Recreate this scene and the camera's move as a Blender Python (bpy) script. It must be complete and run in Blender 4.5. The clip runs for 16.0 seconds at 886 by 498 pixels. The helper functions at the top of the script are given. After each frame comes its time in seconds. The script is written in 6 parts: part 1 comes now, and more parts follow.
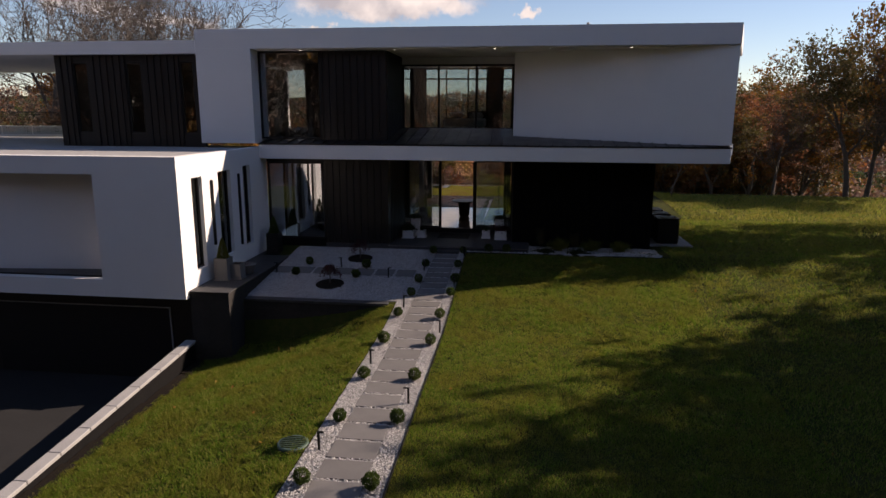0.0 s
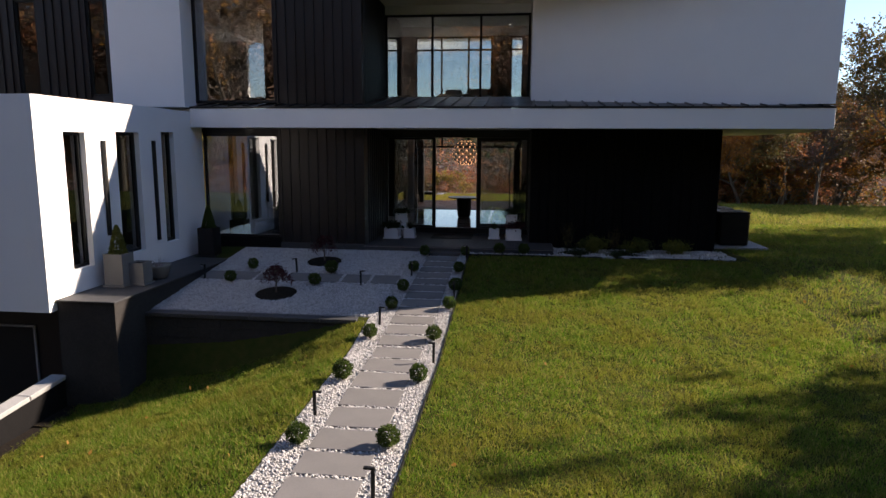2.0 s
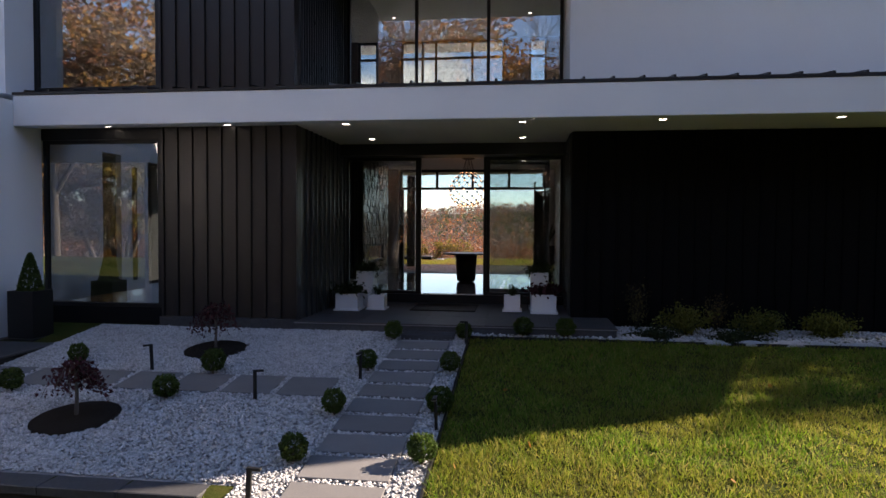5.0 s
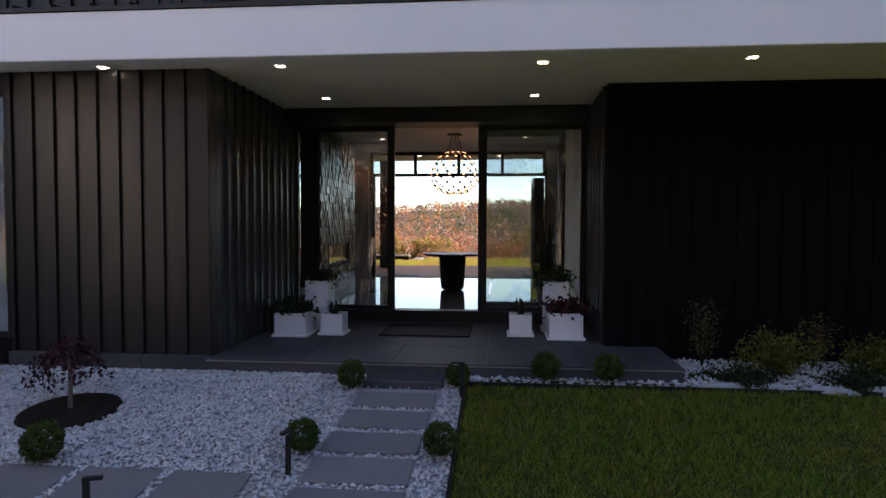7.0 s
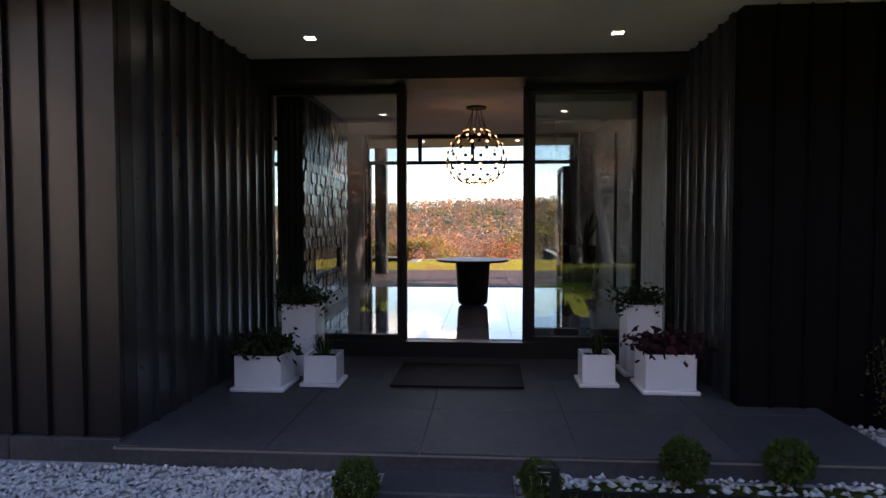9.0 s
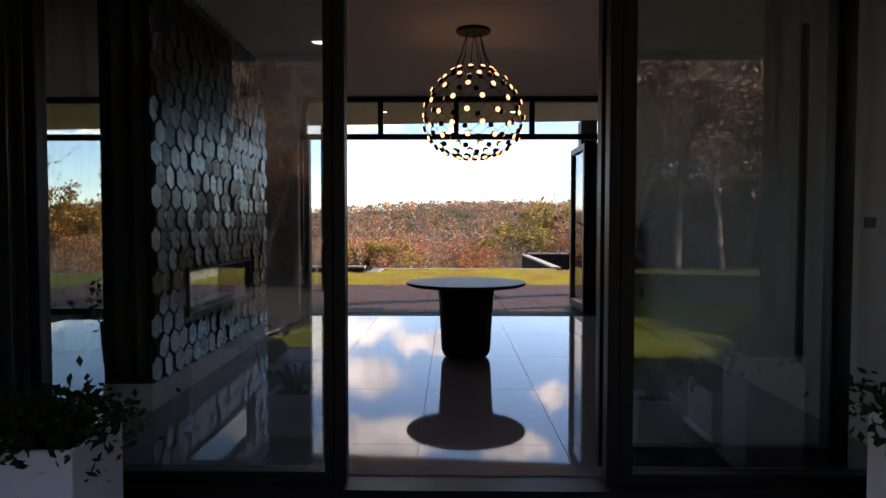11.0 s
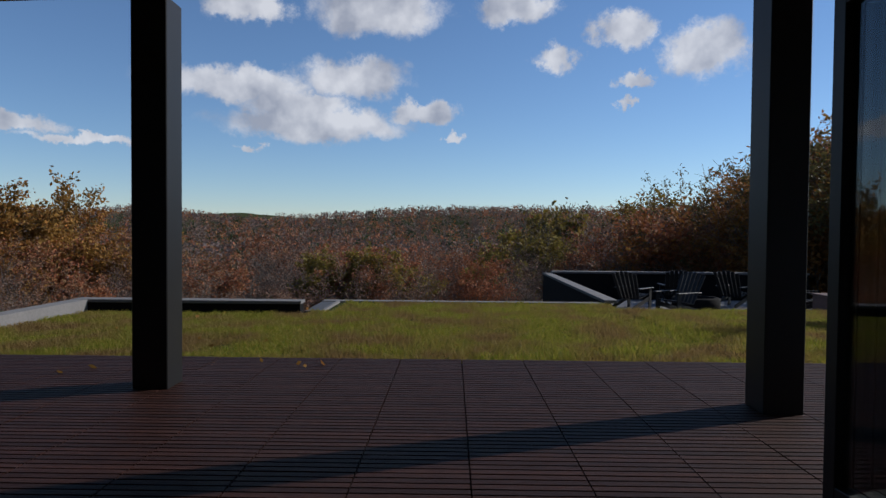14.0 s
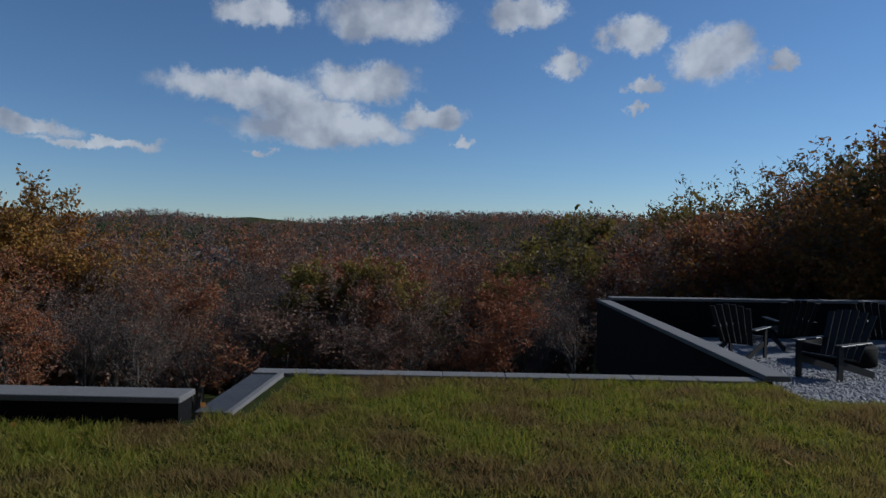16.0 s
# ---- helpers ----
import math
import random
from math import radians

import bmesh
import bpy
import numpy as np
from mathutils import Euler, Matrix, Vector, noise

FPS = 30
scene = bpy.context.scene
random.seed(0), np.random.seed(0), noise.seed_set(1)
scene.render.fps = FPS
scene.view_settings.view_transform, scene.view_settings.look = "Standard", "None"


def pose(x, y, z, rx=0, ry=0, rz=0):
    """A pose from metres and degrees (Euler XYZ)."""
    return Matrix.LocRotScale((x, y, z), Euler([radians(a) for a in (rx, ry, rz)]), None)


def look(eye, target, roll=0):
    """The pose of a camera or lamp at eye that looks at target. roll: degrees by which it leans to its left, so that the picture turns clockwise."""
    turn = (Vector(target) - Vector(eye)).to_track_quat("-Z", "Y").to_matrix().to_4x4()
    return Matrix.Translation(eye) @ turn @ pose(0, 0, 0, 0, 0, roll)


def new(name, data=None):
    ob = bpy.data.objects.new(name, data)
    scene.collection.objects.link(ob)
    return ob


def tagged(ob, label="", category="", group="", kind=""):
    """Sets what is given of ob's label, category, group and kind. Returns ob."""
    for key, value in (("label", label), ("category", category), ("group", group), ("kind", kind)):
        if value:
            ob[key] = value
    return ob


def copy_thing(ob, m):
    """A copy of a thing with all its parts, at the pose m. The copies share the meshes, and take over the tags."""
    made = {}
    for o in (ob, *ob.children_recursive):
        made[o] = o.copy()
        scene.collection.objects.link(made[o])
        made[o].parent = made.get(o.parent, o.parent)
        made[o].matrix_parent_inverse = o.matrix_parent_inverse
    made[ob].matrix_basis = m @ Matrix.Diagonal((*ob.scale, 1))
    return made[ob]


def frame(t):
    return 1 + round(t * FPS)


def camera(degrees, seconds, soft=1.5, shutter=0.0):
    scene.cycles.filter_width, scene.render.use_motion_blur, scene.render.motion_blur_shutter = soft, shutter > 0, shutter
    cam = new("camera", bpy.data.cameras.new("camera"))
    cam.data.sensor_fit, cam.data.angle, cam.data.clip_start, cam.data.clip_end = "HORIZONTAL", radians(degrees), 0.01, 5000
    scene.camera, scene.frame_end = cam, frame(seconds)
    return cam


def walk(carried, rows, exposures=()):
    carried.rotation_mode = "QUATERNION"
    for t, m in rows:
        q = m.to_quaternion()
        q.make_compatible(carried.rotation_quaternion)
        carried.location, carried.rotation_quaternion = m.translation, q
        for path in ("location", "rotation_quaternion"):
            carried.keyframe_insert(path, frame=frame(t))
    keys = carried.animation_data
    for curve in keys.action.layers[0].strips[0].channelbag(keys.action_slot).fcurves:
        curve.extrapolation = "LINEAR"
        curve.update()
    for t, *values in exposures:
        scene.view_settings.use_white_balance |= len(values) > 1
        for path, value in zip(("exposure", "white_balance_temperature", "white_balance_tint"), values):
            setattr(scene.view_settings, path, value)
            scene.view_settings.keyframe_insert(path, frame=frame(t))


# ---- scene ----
cam = camera(69.6, 16.0)
PATH = [
    (0, look((2.499, -24.491, 4.360), (2.259, -22.549, 3.946), 0.19)),
    (0.5, look((2.288, -23.335, 3.802), (2.060, -21.386, 3.412), 0.24)),
    (1, look((2.094, -21.994, 3.288), (1.874, -20.040, 2.922), 0.29)),
    (1.5, look((1.923, -20.530, 2.807), (1.704, -18.572, 2.467), 0.33)),
    (2, look((1.786, -19.052, 2.358), (1.565, -17.089, 2.046), 0.36)),
    (2.5, look((1.696, -17.655, 1.955), (1.468, -15.687, 1.682), 0.38)),
    (3, look((1.654, -16.388, 1.639), (1.415, -14.414, 1.418), 0.38)),
    (3.5, look((1.638, -15.246, 1.441), (1.385, -13.269, 1.276), 0.38)),
    (4, look((1.610, -14.211, 1.343), (1.346, -12.232, 1.228), 0.36)),
    (4.5, look((1.539, -13.259, 1.305), (1.274, -11.279, 1.225), 0.34)),
    (5.2, look((1.371, -12.030, 1.295), (1.126, -10.046, 1.230), 0.31)),
    (5.9, look((1.186, -10.889, 1.287), (0.972, -8.902, 1.215), 0.26)),
    (6.5, look((1.063, -9.974, 1.268), (0.870, -7.985, 1.191), 0.22)),
    (7, look((0.980, -9.265, 1.248), (0.796, -7.275, 1.172), 0.17)),
    (7.5, look((0.873, -8.615, 1.232), (0.692, -6.625, 1.160), 0.12)),
    (8, look((0.708, -8.010, 1.228), (0.532, -6.019, 1.157), 0.07)),
    (8.5, look((0.493, -7.396, 1.237), (0.330, -5.404, 1.163), 0.01)),
    (9, look((0.270, -6.714, 1.254), (0.128, -4.721, 1.171), -0.03)),
    (9.7, look((0.018, -5.583, 1.274), (-0.083, -3.588, 1.177), -0.06)),
    (10.4, look((-0.104, -4.242, 1.263), (-0.160, -2.246, 1.168), -0.03)),
    (11, look((-0.099, -2.965, 1.224), (-0.126, -0.967, 1.149), 0.05)),
    (11.5, look((-0.043, -1.849, 1.191), (-0.060, 0.151, 1.134), 0.13)),
    (12, look((0.019, -0.710, 1.183), (-0.001, 1.289, 1.132), 0.21)),
    (12.5, look((0.054, 0.431, 1.197), (0.027, 2.430, 1.145), 0.28)),
    (13, look((0.051, 1.558, 1.217), (0.022, 3.557, 1.164), 0.34)),
    (13.5, look((0.025, 2.680, 1.236), (-0.003, 4.679, 1.183), 0.41)),
    (14, look((-0.010, 3.827, 1.250), (-0.038, 5.826, 1.196), 0.48)),
    (14.5, look((-0.053, 5.027, 1.254), (-0.084, 7.026, 1.202), 0.55)),
    (15, look((-0.110, 6.305, 1.258), (-0.146, 8.305, 1.210), 0.62)),
    (15.5, look((-0.186, 7.687, 1.293), (-0.230, 9.686, 1.250), 0.68)),
    (16, look((-0.284, 9.173, 1.375), (-0.339, 11.172, 1.337), 0.72)),
]
EXPOSURE = [(0, 0.62, 7700, 24), (1.5, 1.27, 7500, 20), (3.5, 1.62, 7200, 17), (5.5, 2.15, 7600, 21), (7, 2.62, 7900, 22), (8.5, 2.82, 7800, 24), (11, 2.3, 7400, 22), (12, 1.25, 7300, 20), (12.5, 0.86, 7400, 19), (13.5, 0.38, 6500, 15), (14.5, -0.12, 5600, 9), (16, -0.33, 5500, 8)]
walk(cam, PATH, EXPOSURE)

# ---- sky and sun ----
SUN_WAY = Vector((1.58, 0.64, 1.0)).normalized()
SUN_EL = math.asin(SUN_WAY.z)
SUN_AZ = math.atan2(SUN_WAY.x, SUN_WAY.y)


def setp(node, **kw):
    for k, v in kw.items():
        node.inputs[k.replace("_", " ")].default_value = v
    return node


def make_world():
    w = bpy.data.worlds.new("sky")
    scene.world = w
    w.use_nodes = True
    nt = w.node_tree
    nt.nodes.clear()
    N, L = nt.nodes.new, nt.links.new
    out, bg = N("ShaderNodeOutputWorld"), N("ShaderNodeBackground")
    sky = N("ShaderNodeTexSky")
    sky.sky_type, sky.sun_disc = "NISHITA", False
    sky.sun_elevation, sky.sun_rotation = SUN_EL, SUN_AZ
    sky.altitude = 600
    sky.air_density, sky.dust_density, sky.ozone_density = 1.0, 0.0, 4.0
    tc = N("ShaderNodeTexCoord")
    # small puffs of cumulus: soft discs round given directions, eaten into by noise
    wob = N("ShaderNodeTexNoise")
    setp(wob, Scale=19.0, Detail=10.0, Roughness=0.68)
    L(tc.outputs["Generated"], wob.inputs["Vector"])
    off = N("ShaderNodeVectorMath")
    off.operation = "MULTIPLY_ADD"
    off.inputs[1].default_value = (0.12, 0.12, 0.07)
    L(wob.outputs["Color"], off.inputs[0])
    L(tc.outputs["Generated"], off.inputs[2])
    sub = N("ShaderNodeVectorMath")
    sub.operation = "SUBTRACT"
    sub.inputs[1].default_value = (0.06, 0.06, 0.035)
    L(off.outputs[0], sub.inputs[0])
    total = None
    for az, el, wide, tall in CLOUDS:
        a, e = radians(az), radians(el)
        d = Vector((math.sin(a) * math.cos(e), math.cos(a) * math.cos(e), math.sin(e)))
        m1 = N("ShaderNodeVectorMath")
        m1.operation = "SUBTRACT"
        m1.inputs[1].default_value = d
        L(sub.outputs[0], m1.inputs[0])
        m2 = N("ShaderNodeVectorMath")
        m2.operation = "MULTIPLY"
        m2.inputs[1].default_value = (1 / radians(wide), 1 / radians(wide), 1.15 / radians(tall))
        L(m1.outputs[0], m2.inputs[0])
        ln = N("ShaderNodeVectorMath")
        ln.operation = "LENGTH"
        L(m2.outputs[0], ln.inputs[0])
        mr = N("ShaderNodeMapRange")
        mr.inputs["From Min"].default_value, mr.inputs["From Max"].default_value = 1.12, 0.60
        mr.interpolation_type = "SMOOTHSTEP"
        L(ln.outputs["Value"], mr.inputs["Value"])
        if total is None:
            total = mr.outputs[0]
        else:
            mx = N("ShaderNodeMath")
            mx.operation = "MAXIMUM"
            L(total, mx.inputs[0])
            L(mr.outputs[0], mx.inputs[1])
            total = mx.outputs[0]
    # greyer undersides from a slow noise
    body = N("ShaderNodeTexNoise")
    setp(body, Scale=16.0, Detail=4.0)
    L(tc.outputs["Generated"], body.inputs["Vector"])
    ramp = N("ShaderNodeValToRGB")
    ramp.color_ramp.elements[0].position, ramp.color_ramp.elements[0].color = 0.35, (3.6, 3.7, 4.1, 1)
    ramp.color_ramp.elements[1].position, ramp.color_ramp.elements[1].color = 0.62, (7.5, 7.3, 7.1, 1)
    L(body.outputs[0], ramp.inputs[0])
    mix = N("ShaderNodeMix")
    mix.data_type = "RGBA"
    fac = N("ShaderNodeMath")
    fac.operation = "MULTIPLY"
    fac.inputs[1].default_value = 0.9
    L(total, fac.inputs[0])
    L(fac.outputs[0], mix.inputs["Factor"])
    L(sky.outputs[0], mix.inputs["A"])
    L(ramp.outputs[0], mix.inputs["B"])
    L(mix.outputs["Result"], bg.inputs["Color"])
    bg.inputs["Strength"].default_value = SKY_STRENGTH
    L(bg.outputs[0], out.inputs["Surface"])


# azimuth, elevation, half width and half height in degrees
CLOUDS = [(-19, 12.2, 7.5, 1.7), (-8.9, 13.2, 5.2, 2.1), (-12, 9.3, 9.0, 1.8), (-14, 10.8, 5, 1.6), (-2.4, 10.6, 3.2, 1.2), (-6.9, 18.8, 6.4, 2.3), (-18, 18.2, 3.3, 1.6),
          (5.2, 19.2, 3.4, 1.6), (14.7, 17.0, 2.9, 1.8), (9.3, 15.0, 2.4, 1.5), (21, 14.9, 3.4, 2.5), (15.4, 13.0, 2.0, 0.8), (26, 14.0, 1.4, 0.9),
          (0, 8.4, 1.4, 0.55), (-17.5, 7.1, 1.1, 0.5), (15, 11.2, 1.1, 0.6), (-35, 8.0, 3.4, 0.9), (-29.8, 7.0, 5.0, 0.6), (-3, 23.5, 4, 1.4),
          (-60, 14, 9, 2), (60, 18, 10, 2.2), (110, 25, 9, 2.5), (170, 30, 12, 3), (200, 22, 9, 2.5), (240, 33, 12, 3), (-95, 24, 9, 2), (2, 30, 9, 2.5), (-24, 28, 8, 2.5)]
SKY_STRENGTH = 0.088
make_world()
sun = new("sun", bpy.data.lights.new("sun", "SUN"))
sun.data.energy, sun.data.angle, sun.data.color = 5.0, radians(0.55), (1.0, 0.92, 0.80)
sun.matrix_world = look(SUN_WAY * 60, (0, 0, 0))


# ---- materials ----
def material(name, base, rough=0.6, metal=0.0, spec=0.5, tone=None, scale=3.0, fine=40.0, amount=0.5, bump=0.0, bump_scale=60.0, rand=0.0, stretch=(1, 1, 1), rough_var=0.0, island=False):
    """A surface with a slow stain and a fine grain between two tones, slight relief and a shift from piece to piece."""
    m = bpy.data.materials.new(name)
    m.use_nodes = True
    nt = m.node_tree
    N, L = nt.nodes.new, nt.links.new
    p = nt.nodes["Principled BSDF"]
    p.inputs["Metallic"].default_value, p.inputs["Specular IOR Level"].default_value = metal, spec
    p.inputs["Roughness"].default_value = rough
    tone = tone or tuple(c * 0.7 for c in base)
    tc, mp = N("ShaderNodeTexCoord"), N("ShaderNodeMapping")
    mp.inputs["Scale"].default_value = stretch
    L(tc.outputs["Object"], mp.inputs["Vector"])
    n1, n2 = N("ShaderNodeTexNoise"), N("ShaderNodeTexNoise")
    setp(n1, Scale=scale, Detail=5.0, Roughness=0.6)
    setp(n2, Scale=fine, Detail=3.0)
    L(mp.outputs[0], n1.inputs["Vector"])
    L(mp.outputs[0], n2.inputs["Vector"])
    add = N("ShaderNodeMath")
    add.operation = "MULTIPLY_ADD"
    add.inputs[1].default_value = 0.5
    L(n2.outputs[0], add.inputs[0])
    half = N("ShaderNodeMath")
    half.operation = "MULTIPLY"
    half.inputs[1].default_value = 0.5
    L(n1.outputs[0], half.inputs[0])
    L(half.outputs[0], add.inputs[2])
    mr = N("ShaderNodeMapRange")
    mr.inputs["From Min"].default_value, mr.inputs["From Max"].default_value = 0.36, 0.64
    mr.inputs["To Max"].default_value = 1.0
    L(add.outputs[0], mr.inputs["Value"])
    fac = N("ShaderNodeMath")
    fac.operation = "MULTIPLY"
    fac.inputs[1].default_value = amount
    L(mr.outputs[0], fac.inputs[0])
    mix = N("ShaderNodeMix")
    mix.data_type = "RGBA"
    mix.inputs["A"].default_value, mix.inputs["B"].default_value = (*base, 1), (*tone, 1)
    L(fac.outputs[0], mix.inputs["Factor"])
    col = mix.outputs["Result"]
    if rand:
        hsv = N("ShaderNodeHueSaturation")
        if island:
            src = N("ShaderNodeNewGeometry").outputs["Random Per Island"]
        else:
            src = N("ShaderNodeObjectInfo").outputs["Random"]
        r = N("ShaderNodeMapRange")
        r.inputs["To Min"].default_value, r.inputs["To Max"].default_value = 1 - rand, 1 + rand
        L(src, r.inputs["Value"])
        L(r.outputs[0], hsv.inputs["Value"])
        L(col, hsv.inputs["Color"])
        col = hsv.outputs[0]
    L(col, p.inputs["Base Color"])
    if rough_var:
        rr = N("ShaderNodeMapRange")
        rr.inputs["To Min"].default_value, rr.inputs["To Max"].default_value = max(0.02, rough - rough_var), min(1, rough + rough_var)
        L(mr.outputs[0], rr.inputs["Value"])
        L(rr.outputs[0], p.inputs["Roughness"])
    if bump:
        nb, b = N("ShaderNodeTexNoise"), N("ShaderNodeBump")
        setp(nb, Scale=bump_scale, Detail=4.0)
        L(mp.outputs[0], nb.inputs["Vector"])
        b.inputs["Strength"].default_value, b.inputs["Distance"].default_value = bump, 0.01
        L(nb.outputs[0], b.inputs["Height"])
        L(b.outputs[0], p.inputs["Normal"])
    return m


def glass_material(name, tint=(0.80, 0.84, 0.84), haze=0.0):
    """Thin glazing: clear, with a mirror's share that grows towards grazing view."""
    m = bpy.data.materials.new(name)
    m.use_nodes = True
    nt = m.node_tree
    nt.nodes.clear()
    N, L = nt.nodes.new, nt.links.new
    out, mix, tr, gl, lw = N("ShaderNodeOutputMaterial"), N("ShaderNodeMixShader"), N("ShaderNodeBsdfTransparent"), N("ShaderNodeBsdfGlossy"), N("ShaderNodeLayerWeight")
    tr.inputs["Color"].default_value = (*tint, 1)
    gl.inputs["Roughness"].default_value = 0.01
    gl.inputs["Color"].default_value = (0.9, 0.92, 0.95, 1)
    lw.inputs["Blend"].default_value = 0.5
    pw, ma = N("ShaderNodeMath"), N("ShaderNodeMath")
    pw.operation, ma.operation = "POWER", "MULTIPLY_ADD"
    pw.inputs[1].default_value, ma.inputs[1].default_value, ma.inputs[2].default_value = 4.5, 0.85, 0.065 + haze
    L(lw.outputs["Facing"], pw.inputs[0])
    L(pw.outputs[0], ma.inputs[0])
    L(ma.outputs[0], mix.inputs[0])
    L(tr.outputs[0], mix.inputs[1])
    L(gl.outputs[0], mix.inputs[2])
    L(mix.outputs[0], out.inputs["Surface"])
    return m


def glow_material(name, color, strength):
    m = bpy.data.materials.new(name)
    m.use_nodes = True
    p = m.node_tree.nodes["Principled BSDF"]
    p.inputs["Base Color"].default_value = (*color, 1)
    p.inputs["Emission Color"].default_value = (*color, 1)
    p.inputs["Emission Strength"].default_value = strength
    return m


M_STUCCO = material("white_stucco", (0.72, 0.72, 0.73), 0.9, tone=(0.65, 0.65, 0.665), scale=0.9, fine=90, amount=0.6, bump=0.25, bump_scale=220)
M_SOFFIT = material("soffit_board", (0.76, 0.72, 0.66), 0.8, tone=(0.71, 0.67, 0.61), scale=0.8, amount=0.6)
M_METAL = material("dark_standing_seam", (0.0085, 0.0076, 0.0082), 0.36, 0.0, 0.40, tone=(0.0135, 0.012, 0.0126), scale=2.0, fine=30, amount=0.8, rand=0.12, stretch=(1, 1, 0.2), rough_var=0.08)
# same seam metal, paler and bluer: light on the return walls put into colour
M_METAL_LIT = material("dark_standing_seam_lit", (0.030, 0.033, 0.036), 0.32, 0.35, 0.6, tone=(0.042, 0.045, 0.048), scale=2.0, fine=30, amount=0.8, rand=0.12, stretch=(1, 1, 0.2), rough_var=0.06)
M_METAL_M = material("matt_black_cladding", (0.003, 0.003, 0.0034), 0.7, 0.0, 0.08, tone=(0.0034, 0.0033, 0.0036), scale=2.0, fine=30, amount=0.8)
M_FRAME = material("black_aluminium", (0.007, 0.007, 0.0075), 0.45, 0.0, 0.3, tone=(0.01, 0.01, 0.011), scale=6)
M_GLASS = glass_material("window_glass")
M_GLASS_E = glass_material("entrance_glass", (0.84, 0.88, 0.88), 0.07)
M_GLASS_D = glass_material("tinted_window_glass", (0.42, 0.44, 0.44), 0.05)
M_GLASS_R = glass_material("mirroring_window_glass", (0.62, 0.64, 0.64), 0.20)
M_PAVE = material("dark_bluestone", (0.050, 0.051, 0.056), 0.65, spec=0.35, tone=(0.026, 0.027, 0.030), scale=2.2, fine=26, amount=0.9, bump=0.2, rand=0.12)
M_SLAB = material("grey_paver", (0.135, 0.130, 0.129), 0.85, tone=(0.10, 0.097, 0.098), scale=2.5, fine=60, amount=0.8, bump=0.2, bump_scale=140, rand=0.1)
M_CONC = material("cast_concrete", (0.33, 0.33, 0.33), 0.85, tone=(0.24, 0.24, 0.245), scale=1.6, fine=30, amount=0.9, bump=0.25)
M_COPE = material("grey_cast_coping", (0.155, 0.15, 0.148), 0.9, spec=0.25, tone=(0.11, 0.107, 0.107), scale=1.6, fine=40, amount=0.9, bump=0.25)
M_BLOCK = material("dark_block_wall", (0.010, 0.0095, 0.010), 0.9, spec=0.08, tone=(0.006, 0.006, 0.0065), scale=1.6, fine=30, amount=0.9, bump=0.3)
M_GARDEN = material("charcoal_garden_block", (0.040, 0.037, 0.036), 0.9, spec=0.15, tone=(0.024, 0.0225, 0.0225), scale=1.8, fine=30, amount=0.9, bump=0.3)
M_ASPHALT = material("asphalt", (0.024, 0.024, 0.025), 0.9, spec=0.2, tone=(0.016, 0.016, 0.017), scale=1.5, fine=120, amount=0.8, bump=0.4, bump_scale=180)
M_GRASS = material("lawn", (0.022, 0.034, 0.006), 0.95, spec=0.05, tone=(0.045, 0.042, 0.012), scale=0.55, fine=7, amount=0.85, bump=0.7, bump_scale=30)
M_STONE = material("white_pebble", (0.46, 0.455, 0.455), 0.8, tone=(0.27, 0.265, 0.265), scale=8, fine=60, amount=0.8, rand=0.22, island=True)
M_STONE_G = material("grey_pebble", (0.27, 0.27, 0.285), 0.8, tone=(0.12, 0.12, 0.13), scale=8, fine=60, amount=0.8, rand=0.3, island=True)
M_BED = material("white_gravel_bed", (0.25, 0.245, 0.248), 0.9, tone=(0.18, 0.18, 0.18), scale=30, fine=70, amount=0.9, bump=0.9, bump_scale=45)
M_MULCH = material("dark_mulch", (0.009, 0.0075, 0.0065), 0.95, spec=0.1, tone=(0.018, 0.014, 0.011), scale=20, fine=90, amount=0.9, bump=0.9, bump_scale=60)
M_WHITE = material("interior_white_paint", (0.62, 0.60, 0.58), 0.7, tone=(0.58, 0.56, 0.54), scale=0.8, amount=0.5)
M_CEIL = material("ceiling_paint", (0.55, 0.52, 0.50), 0.8, tone=(0.51, 0.48, 0.46), scale=0.7, amount=0.5)
M_TILE = material("polished_floor_tile", (0.22, 0.21, 0.222), 0.04, spec=0.31, tone=(0.185, 0.178, 0.19), scale=1.3, fine=9, amount=0.7, rand=0.03, rough_var=0.015)
M_GROUT = material("grout", (0.22, 0.21, 0.21), 0.9)
M_HEX = material("black_glazed_hex", (0.008, 0.008, 0.0095), 0.30, spec=0.32, tone=(0.017, 0.017, 0.020), scale=5, fine=30, amount=0.8, rand=0.4, rough_var=0.08)
M_WOOD = material("ipe_slat", (0.125, 0.066, 0.050), 0.62, tone=(0.065, 0.036, 0.030), scale=2.5, fine=30, amount=0.9, rand=0.25, stretch=(0.25, 3, 3), bump=0.3)
M_BLACK = material("matt_black", (0.006, 0.006, 0.0065), 0.55, spec=0.3, tone=(0.010, 0.010, 0.011), scale=5)
M_BARK = material("bark", (0.105, 0.085, 0.072), 0.95, tone=(0.06, 0.05, 0.042), scale=4, fine=30, amount=0.9, stretch=(1, 1, 0.25), bump=0.5)
M_TWIG = material("dark_twig", (0.030, 0.023, 0.019), 0.95, spec=0.1, tone=(0.018, 0.014, 0.012), scale=6, fine=40, amount=0.9)
M_POT = material("white_glazed_planter", (0.66, 0.66, 0.67), 0.4, tone=(0.6, 0.6, 0.61), scale=4)
M_POT_G = material("grey_fibre_planter", (0.15, 0.145, 0.138), 0.75, tone=(0.10, 0.097, 0.093), scale=4, bump=0.2)
M_LAMP = glow_material("downlight_lens", (1.0, 0.96, 0.9), 3.0)
M_BULB = glow_material("warm_led", (1.0, 0.50, 0.25), 0.62)


